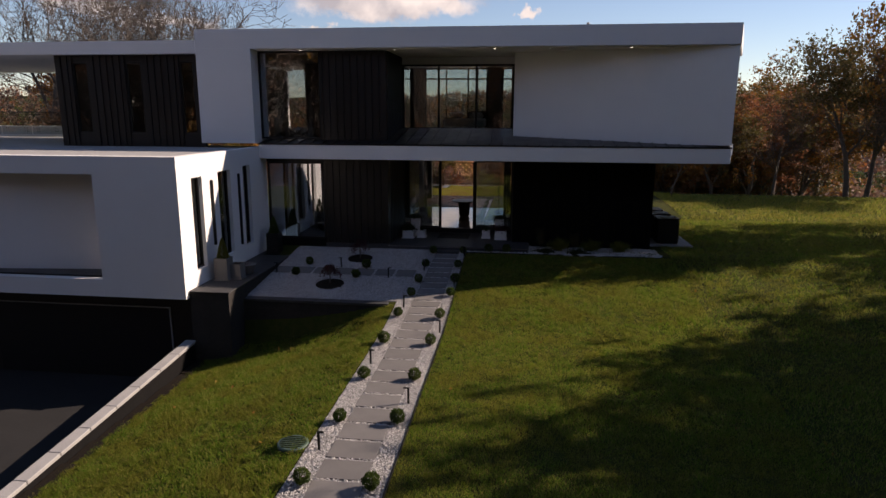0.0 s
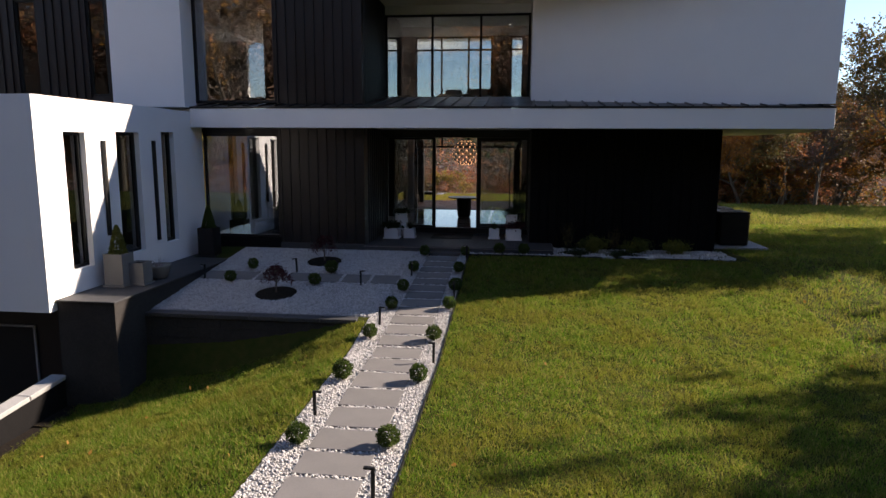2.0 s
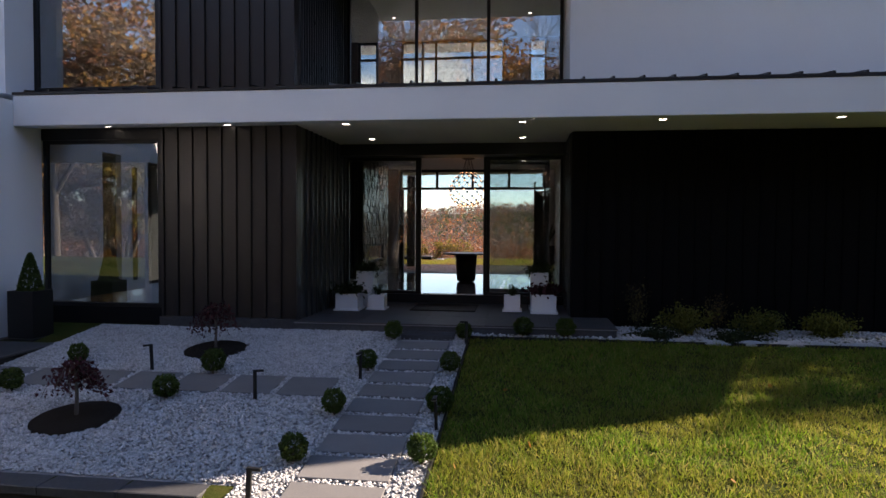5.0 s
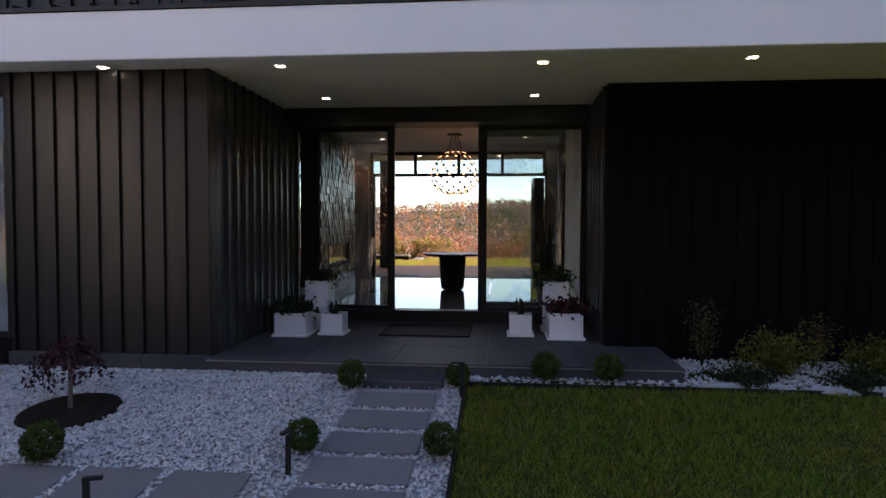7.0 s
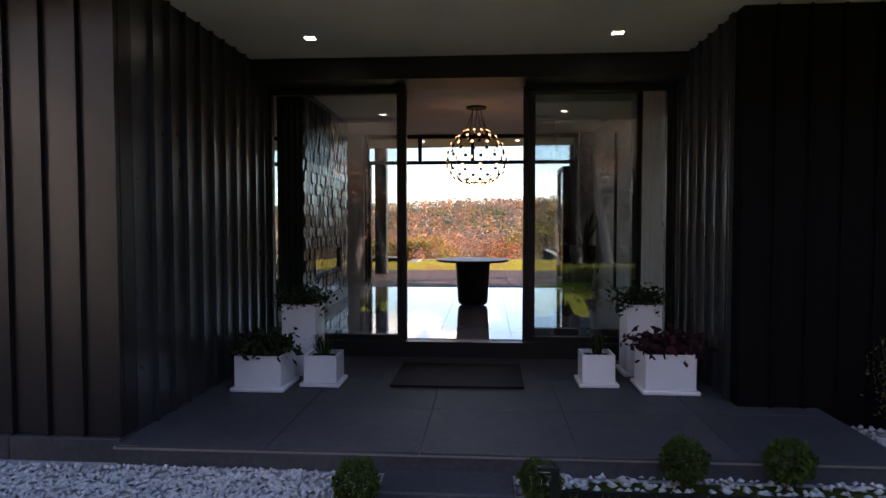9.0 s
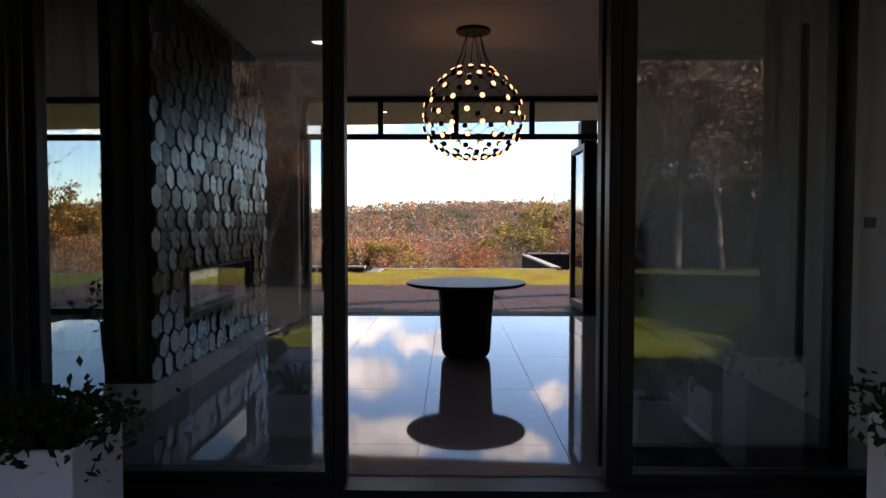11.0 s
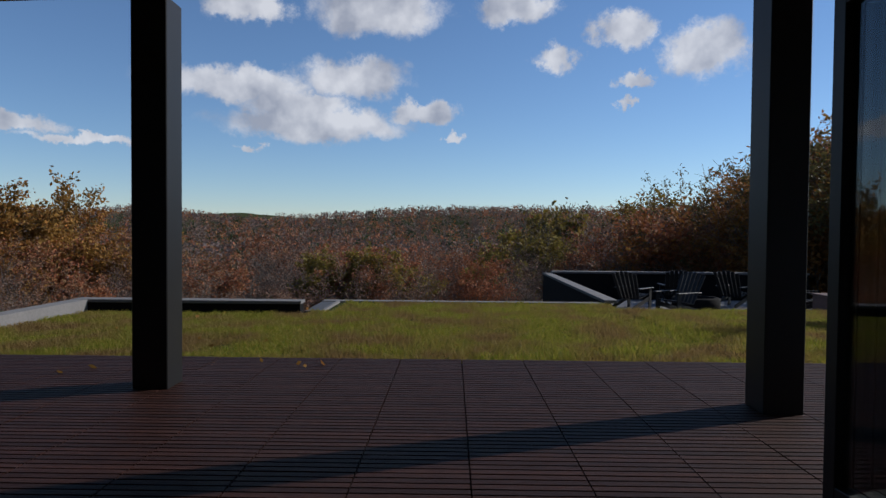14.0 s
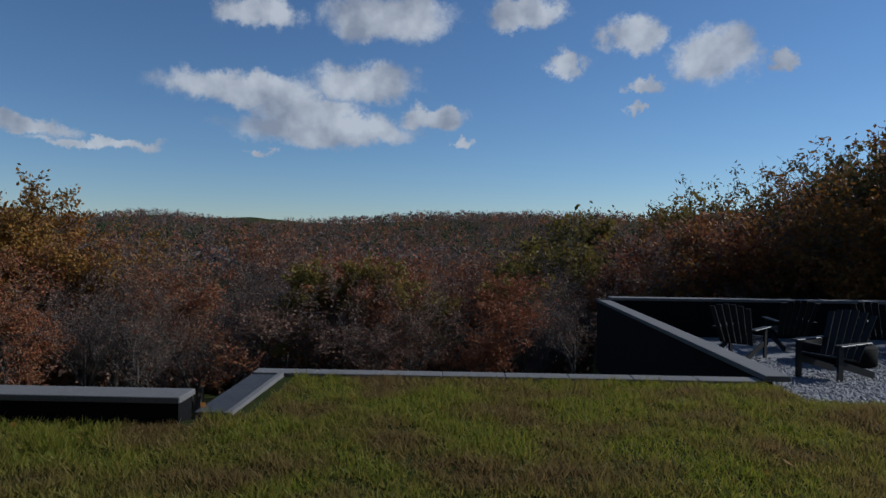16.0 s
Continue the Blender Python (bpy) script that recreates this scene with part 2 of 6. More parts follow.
# ---- builders ----
def part(name, bm, mat, parent=None, label=""):
    me = bpy.data.meshes.new(name)
    bm.to_mesh(me)
    bm.free()
    me.materials.append(mat)
    ob = new(name, me)
    if parent:
        ob.parent = parent
    return tagged(ob, label)


def bm_box(bm, lo, hi, bevel=0.0):
    v = [bm.verts.new((x, y, z)) for x in (lo[0], hi[0]) for y in (lo[1], hi[1]) for z in (lo[2], hi[2])]
    fs = [bm.faces.new([v[i] for i in f]) for f in ((0, 1, 3, 2), (4, 6, 7, 5), (0, 4, 5, 1), (2, 3, 7, 6), (0, 2, 6, 4), (1, 5, 7, 3))]
    if bevel:
        es = {e for f in fs for e in f.edges}
        bmesh.ops.bevel(bm, geom=list(es), offset=bevel, segments=1, affect="EDGES")


def box(name, lo, hi, mat, parent=None, bevel=0.0, label=""):
    bm = bmesh.new()
    bm_box(bm, lo, hi, bevel)
    return part(name, bm, mat, parent, label)


def boxes(name, rows, mat, parent=None, bevel=0.0, label=""):
    bm = bmesh.new()
    for lo, hi in rows:
        bm_box(bm, lo, hi, bevel)
    return part(name, bm, mat, parent, label)


def struct(name, lo, hi, mat, label, bevel=0.0, category="wall"):
    return tagged(box(name, lo, hi, mat, None, bevel), label, category, "", "structure")


def prism(name, outline, z0, z1, mat, parent=None, label=""):
    """An upright block over an outline of (x, y), counter-clockwise."""
    bm = bmesh.new()
    a = [bm.verts.new((x, y, z0)) for x, y in outline]
    b = [bm.verts.new((x, y, z1)) for x, y in outline]
    bm.faces.new(a[::-1])
    bm.faces.new(b)
    for i in range(len(a)):
        j = (i + 1) % len(a)
        bm.faces.new((a[i], a[j], b[j], b[i]))
    return part(name, bm, mat, parent, label)


def empty(name, loc, label, category, group="", kind=""):
    ob = new(name)
    ob.location = loc
    ob.empty_display_size = 0.1
    return tagged(ob, label, category, group, kind)


def mesh_np(name, verts, faces, mat, parent=None, smooth=False):
    """A mesh from arrays; every face has the same number of corners."""
    me = bpy.data.meshes.new(name)
    k = faces.shape[1]
    me.vertices.add(len(verts))
    me.vertices.foreach_set("co", np.ascontiguousarray(verts, dtype=np.float32).ravel())
    me.loops.add(faces.size)
    me.loops.foreach_set("vertex_index", np.ascontiguousarray(faces, dtype=np.int32).ravel())
    me.polygons.add(len(faces))
    me.polygons.foreach_set("loop_start", np.arange(0, faces.size, k, dtype=np.int32))
    me.polygons.foreach_set("loop_total", np.full(len(faces), k, dtype=np.int32))
    if smooth:
        me.polygons.foreach_set("use_smooth", np.ones(len(faces), dtype=bool))
    me.update(calc_edges=True)
    me.materials.append(mat)
    ob = new(name, me)
    if parent:
        ob.parent = parent
    return ob

# ---- ground ----
def front_level(y):
    """Height of the entrance path and garden along y."""
    return float(np.interp(y, [-60, -30, -16, -12, -9, -2.85, 0], [-2.6, -1.5, -1.08, -1.07, -1.03, -0.30, -0.30]))


def ground_level(x, y):
    if y > 5:
        far = np.interp(y, [30, 60, 120, 300, 700, 1300, 3000], [-5.0, -13, -24, -36, -24, 22, 66])
        slope = np.interp(y, [5, 9.8, 10.1, 15.9, 16.6, 20, 30], [-0.45, -0.2, -0.04, -0.10, -1.6, -3.0, -5.0])
        if x < -2.46:
            slope = np.interp(y, [5, 9.8, 10.1, 14.1, 14.5, 20, 30], [-0.45, -0.2, -0.04, -0.09, -1.3, -3.0, -5.0])
        if x > 2.9:
            pit = np.interp(y, [5, 10, 14.6, 15.8, 17.5, 19.5, 24.0, 24.6, 30], [-0.45, -0.03, -0.06, -0.26, -0.56, -0.76, -0.82, -2.0, -5.0])
            flat = np.interp(y, [5, 18, 24, 30], [-0.40, -0.6, -2.0, -5.0])
            side = np.interp(x, [9, 13], [0, 1])
            slope = pit * (1 - side) + flat * side
        near = slope if y < 30 else far
        hill = 6 * math.sin(x / 210 + 0.7) + 4 * math.sin(x / 87 + y / 160)
        return float(near + hill * np.interp(y, [150, 700, 1500], [0, 0.8, 2.2]))
    z = front_level(y) if y < -2.2 else -0.34
    if x < -1.1 and y < -7.5:
        down = -1.1 - x
        steep = np.interp(down, [0, 0.4, 1.3, 2.7, 4.6, 5.2], [0, 0.16, 0.60, 1.10, 1.40, 1.46])
        near = np.interp(y, [-12.5, -8.5], [0, 1])
        z -= float(steep * near + 0.285 * min(down, 5.0) * (1 - near))
    if x < -6.3 and y < -5.0:
        z = -3.3
    if -6.6 < x < 7.0 and y > -1.4:
        z = -0.6
    if x < -6.4 and y > -5.0:
        z = -3.4 if x < -30 else -0.6
    return z - (0.03 if -5.4 < x < 0.66 and y < -2.8 and (y > -7.5 or x > -0.95) else 0)


def make_ground():
    xs = np.unique(np.r_[np.arange(-7.5, 13, 0.25), -6.29, -6.31, 2.88, 2.92, np.arange(-40, 40, 2), np.arange(-300, 301, 30), np.arange(-3200, 3201, 200)].round(3))
    ys = np.unique(np.r_[np.arange(-19, 26, 0.25), np.arange(-60, 80, 2), np.arange(-400, 400, 30), np.arange(-1500, 3300, 150)].round(3))
    v = np.array([(x, y, ground_level(x, y)) for y in ys for x in xs])
    nx, ny = len(xs), len(ys)
    i = (np.arange(ny - 1)[:, None] * nx + np.arange(nx - 1)).ravel()
    f = np.stack([i, i + 1, i + nx + 1, i + nx], 1)
    return tagged(mesh_np("ground", v, f, M_GRASS, None, True), "green lawn with browned patches falling away to woods", "lawn", "", "structure")


make_ground()

# ---- house: shell ----
ROOF_T, ROOF_B, DECK_T, DECK_B, FRONT = 7.10, 6.47, 3.32, 2.89, -3.31
# east end run out, unseen behind the front corner, to widen the lawn shade
EAST_PT = (10.35, 0.9)
# upper roof with its deep white fascia
prism("roof", [(-8.55, FRONT), (9.0, FRONT), EAST_PT, (EAST_PT[0], 6.5), (-8.55, 6.5)], ROOF_B + 0.004, ROOF_T, M_STUCCO)
tagged(bpy.data.objects["roof"], "flat white stucco roof slab with a deep fascia", "roof", "", "structure")
struct("ceiling_upper_soffit", (-6.55, FRONT + 0.12, ROOF_B - 0.03), (8.85, 6.3, ROOF_B), M_SOFFIT, "pale painted soffit under the roof", 0, "soffit")
# floor slab and lower fascia
struct("fascia_lower", (-6.5, FRONT, DECK_B - 0.045), (9.0, FRONT + 0.2, DECK_T), M_STUCCO, "white stucco fascia over the entrance", 0.01, "fascia")
so = prism("ceiling_porch_soffit", [(-6.5, FRONT + 0.2), (9.0, FRONT + 0.2), (10.0, -0.002), (-6.5, -0.002)], DECK_B, DECK_B + 0.06, M_SOFFIT)
tagged(so, "beige porch soffit with small downlights", "soffit", "", "structure")
so = prism("ceiling_east_soffit", [(7.25, 0.0), (10.0, 0.0), (10.32, 0.9), (10.32, 6.2), (7.25, 6.2)], DECK_B, DECK_B + 0.06, M_SOFFIT)
tagged(so, "beige soffit under the far end of the house", "soffit", "", "structure")
so = prism("floor_upper", [(-6.5, FRONT + 0.202), (9.0, FRONT + 0.202), (10.33, 0.9), (10.33, 6.2), (-6.5, 6.2)], DECK_B + 0.062, DECK_T - 0.02, M_STUCCO)
tagged(so, "floor slab between the storeys", "floor", "", "structure")
# dark metal sloping sill behind the fascia
bm = bmesh.new()
q = [(-6.5, FRONT - 0.015, 3.365), (9.0, FRONT - 0.015, 3.365), (9.0, -0.1, 3.84), (-6.5, -0.1, 3.84)]
a = [bm.verts.new(c) for c in q]
b = [bm.verts.new((c[0], c[1], c[2] - 0.042)) for c in q]
bm.faces.new(a)
bm.faces.new(b[::-1])
for i in range(4):
    bm.faces.new((b[i], b[(i + 1) % 4], a[(i + 1) % 4], a[i]))
sill_roof = part("roof_terrace", bm, M_METAL)
tagged(sill_roof, "black standing seam metal sill roof with raised ribs", "roof", "", "structure")
for k in range(38):
    x = -6.3 + 0.405 * k
    bm = bmesh.new()
    e = [(x, FRONT - 0.01, 3.365), (x + 0.03, FRONT - 0.01, 3.365), (x + 0.03, -0.12, 3.837), (x, -0.12, 3.837)]
    lo = [bm.verts.new(c) for c in e]
    hi = [bm.verts.new((c[0], c[1], c[2] + 0.035)) for c in e]
    bm.faces.new(hi)
    for i in range(4):
        bm.faces.new((lo[i], lo[(i + 1) % 4], hi[(i + 1) % 4], hi[i]))
    part("rib", bm, M_METAL, sill_roof)

# white pier, end wall and angled wall of the upper storey
struct("wall_pier_upper", (-8.55, FRONT, 3.36), (-6.62, -2.2, ROOF_B + 0.002), M_STUCCO, "white stucco pier beside the upper window")
w = prism("wall_angled_upper", [(2.14, -1.62), (8.99, FRONT + 0.03), (8.99, -2.9), (2.14, -1.35)], 3.42, ROOF_B, M_STUCCO)
tagged(w, "white stucco wall set at an angle under the roof", "wall", "", "structure")
w = prism("wall_east_upper", [(8.78, -2.88), (8.99, -3.02), (10.3, 1.0), (10.3, 6.2), (10.1, 6.2), (10.1, 1.1)], 3.40, ROOF_B - 0.001, M_STUCCO)
tagged(w, "white stucco end wall of the upper storey", "wall", "", "structure")
struct("wall_side_upper", (2.14, -1.36, 3.42), (2.36, 0.30, ROOF_B - 0.04), M_STUCCO, "white stucco return wall by the upper glazing")
struct("wall_header_upper", (-2.1, 0.0, 6.18), (2.12, 0.22, ROOF_B - 0.04), M_STUCCO, "white header over the upper glazing")


def seam_wall(name, p0, p1, z0, z1, pitch, label, thick=0.16, first=0.0, mat=M_METAL):
    """Dark metal cladding between two plan points: a backing with flat pans and raised seams; its face looks to the right of p0 -> p1."""
    d = Vector((p1[0] - p0[0], p1[1] - p0[1], 0))
    n = d.length
    ang = math.atan2(d.y, d.x)
    back = box(name, (0, 0.012, z0), (n, thick, z1), mat)
    back.matrix_world = pose(p0[0], p0[1], 0, 0, 0, math.degrees(ang))
    tagged(back, label, "wall", "", "structure")
    s, cuts = first, []
    while s < n - 0.02:
        cuts.append(s)
        s += pitch
    if cuts[0] > 0.02:
        cuts.insert(0, 0.0)
    cuts.append(n)
    for u, v in zip(cuts, cuts[1:]):
        boxes("panel", [((u + 0.004, 0, z0 + 0.002), (v - 0.004, 0.012, z1 - 0.002)), ((v - 0.016, -0.034, z0 + 0.002), (v - 0.002, 0.002, z1 - 0.002))], mat, back)
    return back


BX = -2.11
LF, RF = -2.74, -1.70
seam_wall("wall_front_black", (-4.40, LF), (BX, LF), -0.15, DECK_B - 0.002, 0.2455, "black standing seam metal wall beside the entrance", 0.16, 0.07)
seam_wall("wall_return_black", (BX, LF + 0.16), (BX, -0.02), -0.45, DECK_B - 0.002, 0.245, "black standing seam return wall of the porch", mat=M_METAL_LIT)
seam_wall("wall_return_right", (2.19, -0.02), (2.19, RF + 0.16), -0.45, DECK_B - 0.002, 0.245, "black standing seam return wall of the porch", mat=M_METAL_LIT)
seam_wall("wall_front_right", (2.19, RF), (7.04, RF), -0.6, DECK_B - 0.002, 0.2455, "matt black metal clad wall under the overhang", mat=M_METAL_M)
seam_wall("wall_end_right", (7.04, RF + 0.16), (7.04, 5.6), -0.6, DECK_B - 0.002, 0.245, "black metal clad end wall")
seam_wall("wall_upper_black", (-4.42, LF), (-2.14, LF), 3.42, ROOF_B - 0.032, 0.2455, "black standing seam panel of the upper storey", 0.16, 0.07)
seam_wall("wall_upper_return", (-2.14, LF + 0.16), (-2.14, 0.2), 3.42, ROOF_B - 0.032, 0.12, "black ribbed return wall of the upper storey", mat=M_METAL_LIT)


def window(name, lo, hi, axis, label, cols=(), rows=(), frame_w=0.06, depth=0.09, glass=None, mat=None):
    """A framed window in a plane across axis; cols and rows are where bars stand, along the width and the height."""
    w = empty(name, (0, 0, 0), label, "window", "", "structure")
    u = 0 if axis == "y" else 1
    p = 1 - u
    c = (lo[p] + hi[p]) / 2

    def bar(nm, u0, u1, z0, z1, d=depth):
        a, b = [0, 0, z0], [0, 0, z1]
        a[u], b[u], a[p], b[p] = u0, u1, c - d / 2, c + d / 2
        box(nm, a, b, mat or M_FRAME, w, 0.004)
    f = frame_w
    bar("window_frame", lo[u], lo[u] + f, lo[2], hi[2])
    bar("window_frame", hi[u] - f, hi[u], lo[2], hi[2])
    bar("window_frame", lo[u] + f, hi[u] - f, lo[2], lo[2] + f)
    bar("window_frame", lo[u] + f, hi[u] - f, hi[2] - f, hi[2])
    for x in cols:
        bar("mullion", x - f / 2, x + f / 2, lo[2] + f, hi[2] - f, depth * 0.9)
    for z in rows:
        bar("transom_bar", lo[u] + f, hi[u] - f, z - f / 2, z + f / 2, depth * 0.94)
    edges = [lo[u] + f, *[x for x in cols], hi[u] - f]
    zs = [lo[2] + f, *rows, hi[2] - f]
    for a0, a1 in zip(edges, edges[1:]):
        for z0, z1 in zip(zs, zs[1:]):
            a, b = [0, 0, z0 - 0.01], [0, 0, z1 + 0.01]
            a[u], b[u], a[p], b[p] = a0 - 0.01, a1 + 0.01, c - 0.004, c + 0.004
            pane = box("pane", a, b, glass or M_GLASS, w)
            pane.visible_shadow = False
    return w


M_GLASS_U = glass_material("upper_window_glass", (0.8, 0.83, 0.83), 0.14)
# left part of the front: tall window below and above
window("window_dining", (-6.48, LF + 0.02, -0.02), (-4.40, LF + 0.11, 2.70), "y", "tall black framed picture window of the dining room", glass=M_GLASS_R)
struct("wall_sill_left", (-6.5, LF, -0.5), (-4.402, LF + 0.2, -0.022), M_BLOCK, "dark plinth under the tall window")
struct("wall_head_left", (-6.5, LF + 0.01, 2.702), (-4.402, LF + 0.2, DECK_B - 0.002), M_FRAME, "black head panel over the tall window")
window("window_upper_left", (-6.62, LF + 0.02, 3.5), (-4.42, LF + 0.11, ROOF_B - 0.03), "y", "large black framed upper window with dark glass", glass=M_GLASS_R)
window("window_upper_back", (-2.10, 0.05, 3.80), (2.12, 0.14, 6.18), "y", "wide upper window with slim black bars", (-0.71, 0.70), glass=M_GLASS_U)

# left wing over the garage
GX, GF = -6.50, -8.75
struct("wall_garage_front", (-6.9 - 2.0, GF, -0.62), (GX, GF + 0.3, 3.24), M_STUCCO, "white stucco front of the garage wing")
struct("wall_garage_top", (-24.0, GF, 2.76), (-8.902, GF + 0.3, 3.24), M_STUCCO, "white stucco band along the garage wing")
struct("wall_garage_bottom", (-24.0, GF, -0.62), (-8.902, GF + 0.3, -0.14), M_STUCCO, "white stucco band along the garage wing")
w = prism("wall_garage_recess", [(-16.0, GF + 0.30), (-8.902, GF + 1.05), (-8.902, GF + 1.3), (-16.0, GF + 0.55)], -0.2, 2.9, M_STUCCO)
tagged(w, "white stucco wall slanting back inside the frame", "wall", "", "structure")
struct("trim_garage_recess", (-16.0, GF + 0.25, -0.139), (-8.902, GF + 1.1, -0.09), M_METAL, "black metal sill in the recess", 0, "trim")
struct("roof_garage", (-24.0, GF + 0.3, 3.0), (GX - 0.26, -2.0, 3.20), M_CONC, "pale flat roof terrace over the garage", 0, "roof")
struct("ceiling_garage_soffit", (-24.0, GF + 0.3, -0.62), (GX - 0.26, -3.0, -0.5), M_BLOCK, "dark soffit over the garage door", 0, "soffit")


def wall_holes(name, x0, x1, y0, y1, z0, z1, holes, mat, label):
    """A wall along y with rectangular openings (y0, y1, z0, z1), in order."""
    rows, at = [], y0
    for a, b, c, d in holes:
        rows += [((x0, at, z0), (x1, a, z1)), ((x0, a, z0), (x1, b, c)), ((x0, a, d), (x1, b, z1))]
        at = b
    rows.append(((x0, at, z0), (x1, y1, z1)))
    return tagged(boxes(name, [r for r in rows if all(p < q for p, q in zip(*r))], mat), label, "wall", "", "structure")


SIDE = [(-8.02, -7.42, 0.02, 2.62), (-6.45, -5.62, 0.05, 2.66), (-4.72, -4.16, 0.08, 2.70)]
wall_holes("wall_garage_side", GX - 0.25, GX, GF + 0.3, LF + 0.02, -0.62, 3.24, SIDE, M_STUCCO, "white stucco side wall with tall slot windows, sunlit")
for a, b, c, d in SIDE:
    window("window_slot", (GX - 0.2, a, c), (GX - 0.11, b, d), "x", "tall narrow black framed slot window", glass=M_GLASS_D)
for y, z0, z1 in ((-6.92, 0.55, 2.47), (-5.11, 0.2, 2.49)):
    sc = empty("wall_sconce", (GX, y, z0), "tall slim black linear wall light", "wall light", "linear wall lights")
    box("body", (0.0, -0.035, 0), (0.07, 0.035, z1 - z0), M_BLACK, sc, 0.006)
    box("bracket", (-0.002, -0.02, 0.4), (0.004, 0.02, 0.6), M_BLACK, sc)

# upper left wing with dark cladding and slot windows
YW = -3.0
cuts = [(-9.34, -8.82), (-11.34, -10.74), (-13.33, -12.76)]
x_at = -8.56
for k, (a, b) in enumerate(cuts):
    seam_wall("wall_wing_black", (b, YW), (x_at, YW), 3.20, 6.34, 0.2455, "black seam metal wall of the upper wing") if x_at - b > 0.05 else None
    window("window_wing", (a, YW + 0.02, 3.66), (b, YW + 0.1, 6.10), "y", "tall narrow upper window with dark glass", glass=M_GLASS_D, frame_w=0.05)
    struct("trim_wing_sill", (a, YW, 3.2), (b, YW + 0.15, 3.658), M_METAL, "black panel under the slot window", 0, "trim")
    struct("trim_wing_head", (a, YW, 6.102), (b, YW + 0.15, 6.34), M_METAL, "black panel over the slot window", 0, "trim")
    x_at = a
seam_wall("wall_wing_black", (-14.0, YW), (x_at, YW), 3.20, 6.34, 0.2455, "black seam metal wall of the upper wing")
struct("wall_wing_end", (-14.0, YW + 0.17, 3.2), (-13.8, 5.5, 6.34), M_METAL, "black end wall of the upper wing")
struct("roof_wing", (-24.0, YW - 0.32, 6.34), (-8.552, 6.0, 6.76), M_STUCCO, "white stucco roof slab of the upper wing", 0, "roof")
struct("wall_wing_back", (-13.8, 5.3, 3.2), (-8.6, 5.5, 6.34), M_WHITE, "white inner wall of the upper wing")

# terrace beyond the wing, with a glass balustrade on a white kerb
struct("floor_wing_terrace", (-30.0, -1.99, 3.0), (-14.0, 5.75, 3.19), M_CONC, "pale paved upper terrace", 0, "terrace")
struct("wall_wing_kerb", (-30.0, 5.6, 3.19), (-14.0, 5.75, 3.72), M_STUCCO, "white kerb under the glass balustrade")
for k in range(9):
    bal = empty("balustrade_panel", (-29.0 + 1.7 * k, 5.6, 3.3), "clear glass balustrade panel on paired steel bolts", "balustrade", "glass balustrade", "structure")
    box("pane", (0.02, -0.05, 0.0), (1.66, -0.036, 1.08), M_GLASS, bal)
    box("handrail", (0.0, -0.065, 1.08), (1.68, -0.02, 1.12), M_FRAME, bal, 0.004)
    for x in (0.25, 0.38, 1.28, 1.41):
        for z in (0.12, 0.28):
            box("bolt", (x, -0.075, z), (x + 0.05, -0.0505, z + 0.05), M_BLACK, bal, 0.008)

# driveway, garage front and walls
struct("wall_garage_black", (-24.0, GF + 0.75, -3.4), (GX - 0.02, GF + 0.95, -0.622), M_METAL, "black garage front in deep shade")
box_d = struct("door_garage", (-13.0, GF + 0.71, -3.3), (-7.45, GF + 0.749, -1.12), M_BLACK, "wide black garage door with a slim pale frame", 0, "door")
for lo, hi in (((-13.03, GF + 0.70, -1.12), (-7.42, GF + 0.749, -1.09)), ((-7.45, GF + 0.70, -3.3), (-7.42, GF + 0.749, -1.121))):
    box("frame", lo, hi, M_CONC, box_d)
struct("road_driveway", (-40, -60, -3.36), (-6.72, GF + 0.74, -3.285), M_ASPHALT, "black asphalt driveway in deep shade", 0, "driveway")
for k in range(34):
    y1, z1 = -8.6 - 0.9 * k, -1.83 - 0.066 * k
    struct("wall_drive", (-6.66, y1 - 0.9, -3.9), (-6.44, y1, z1 - 0.09), M_BLOCK, "dark retaining wall along the driveway")
    cap = struct("trim_drive_cap", (-0.145, -0.445, -0.09), (0.145, 0.445, 0.0), M_CONC, "pale concrete coping stone of the driveway wall", 0.012, "coping")
    cap.matrix_world = pose(-6.55, y1 - 0.45, z1 - 0.03, 4.2, 0, random.uniform(-0.3, 0.3))
    strip = struct("ground_drive_strip", (-0.15, -0.45, -0.1), (0.15, 0.45, 0.0), M_MULCH, "dark bark strip beside the driveway wall", 0, "mulch")
    strip.matrix_world = pose(-6.26, y1 - 0.45, max(ground_level(-6.1, y1 - 0.45) + 0.02, z1 - 0.6), 4.2 if k > 1 else 0, 0, 0)

# garden retaining wall, coping and landing
wg = struct("wall_garden", (-6.5, -7.60, -3.3), (-1.14, -7.42, -0.932), M_GARDEN, "charcoal block retaining wall of the gravel garden")
for r in range(8):
    z1 = -0.935 - 0.2 * r
    x0 = -6.49 + (0.22 if r % 2 else 0)
    while x0 < -1.2:
        x1 = min(x0 + 0.437, -1.142)
        box("block", (x0, -7.62, z1 - 0.195), (x1, -7.601, z1), M_GARDEN, wg)
        x0 += 0.442
for k in range(6):
    x0 = -5.36 + 0.705 * k
    struct("trim_garden_cap", (x0, -7.66, -0.93), (x0 + 0.70, -7.40, -0.85), M_PAVE, "dark stone coping of the gravel garden", 0.008, "coping")
struct("floor_landing", (-6.5, -8.55, -3.3), (-5.38, -2.76, -0.45), M_GARDEN, "dark raised landing along the side wall", 0, "landing")
struct("pavement_landing", (-6.5, -8.6, -0.45), (-5.34, -2.76, -0.42), M_PAVE, "dark stone paving of the landing", 0.006, "paving")

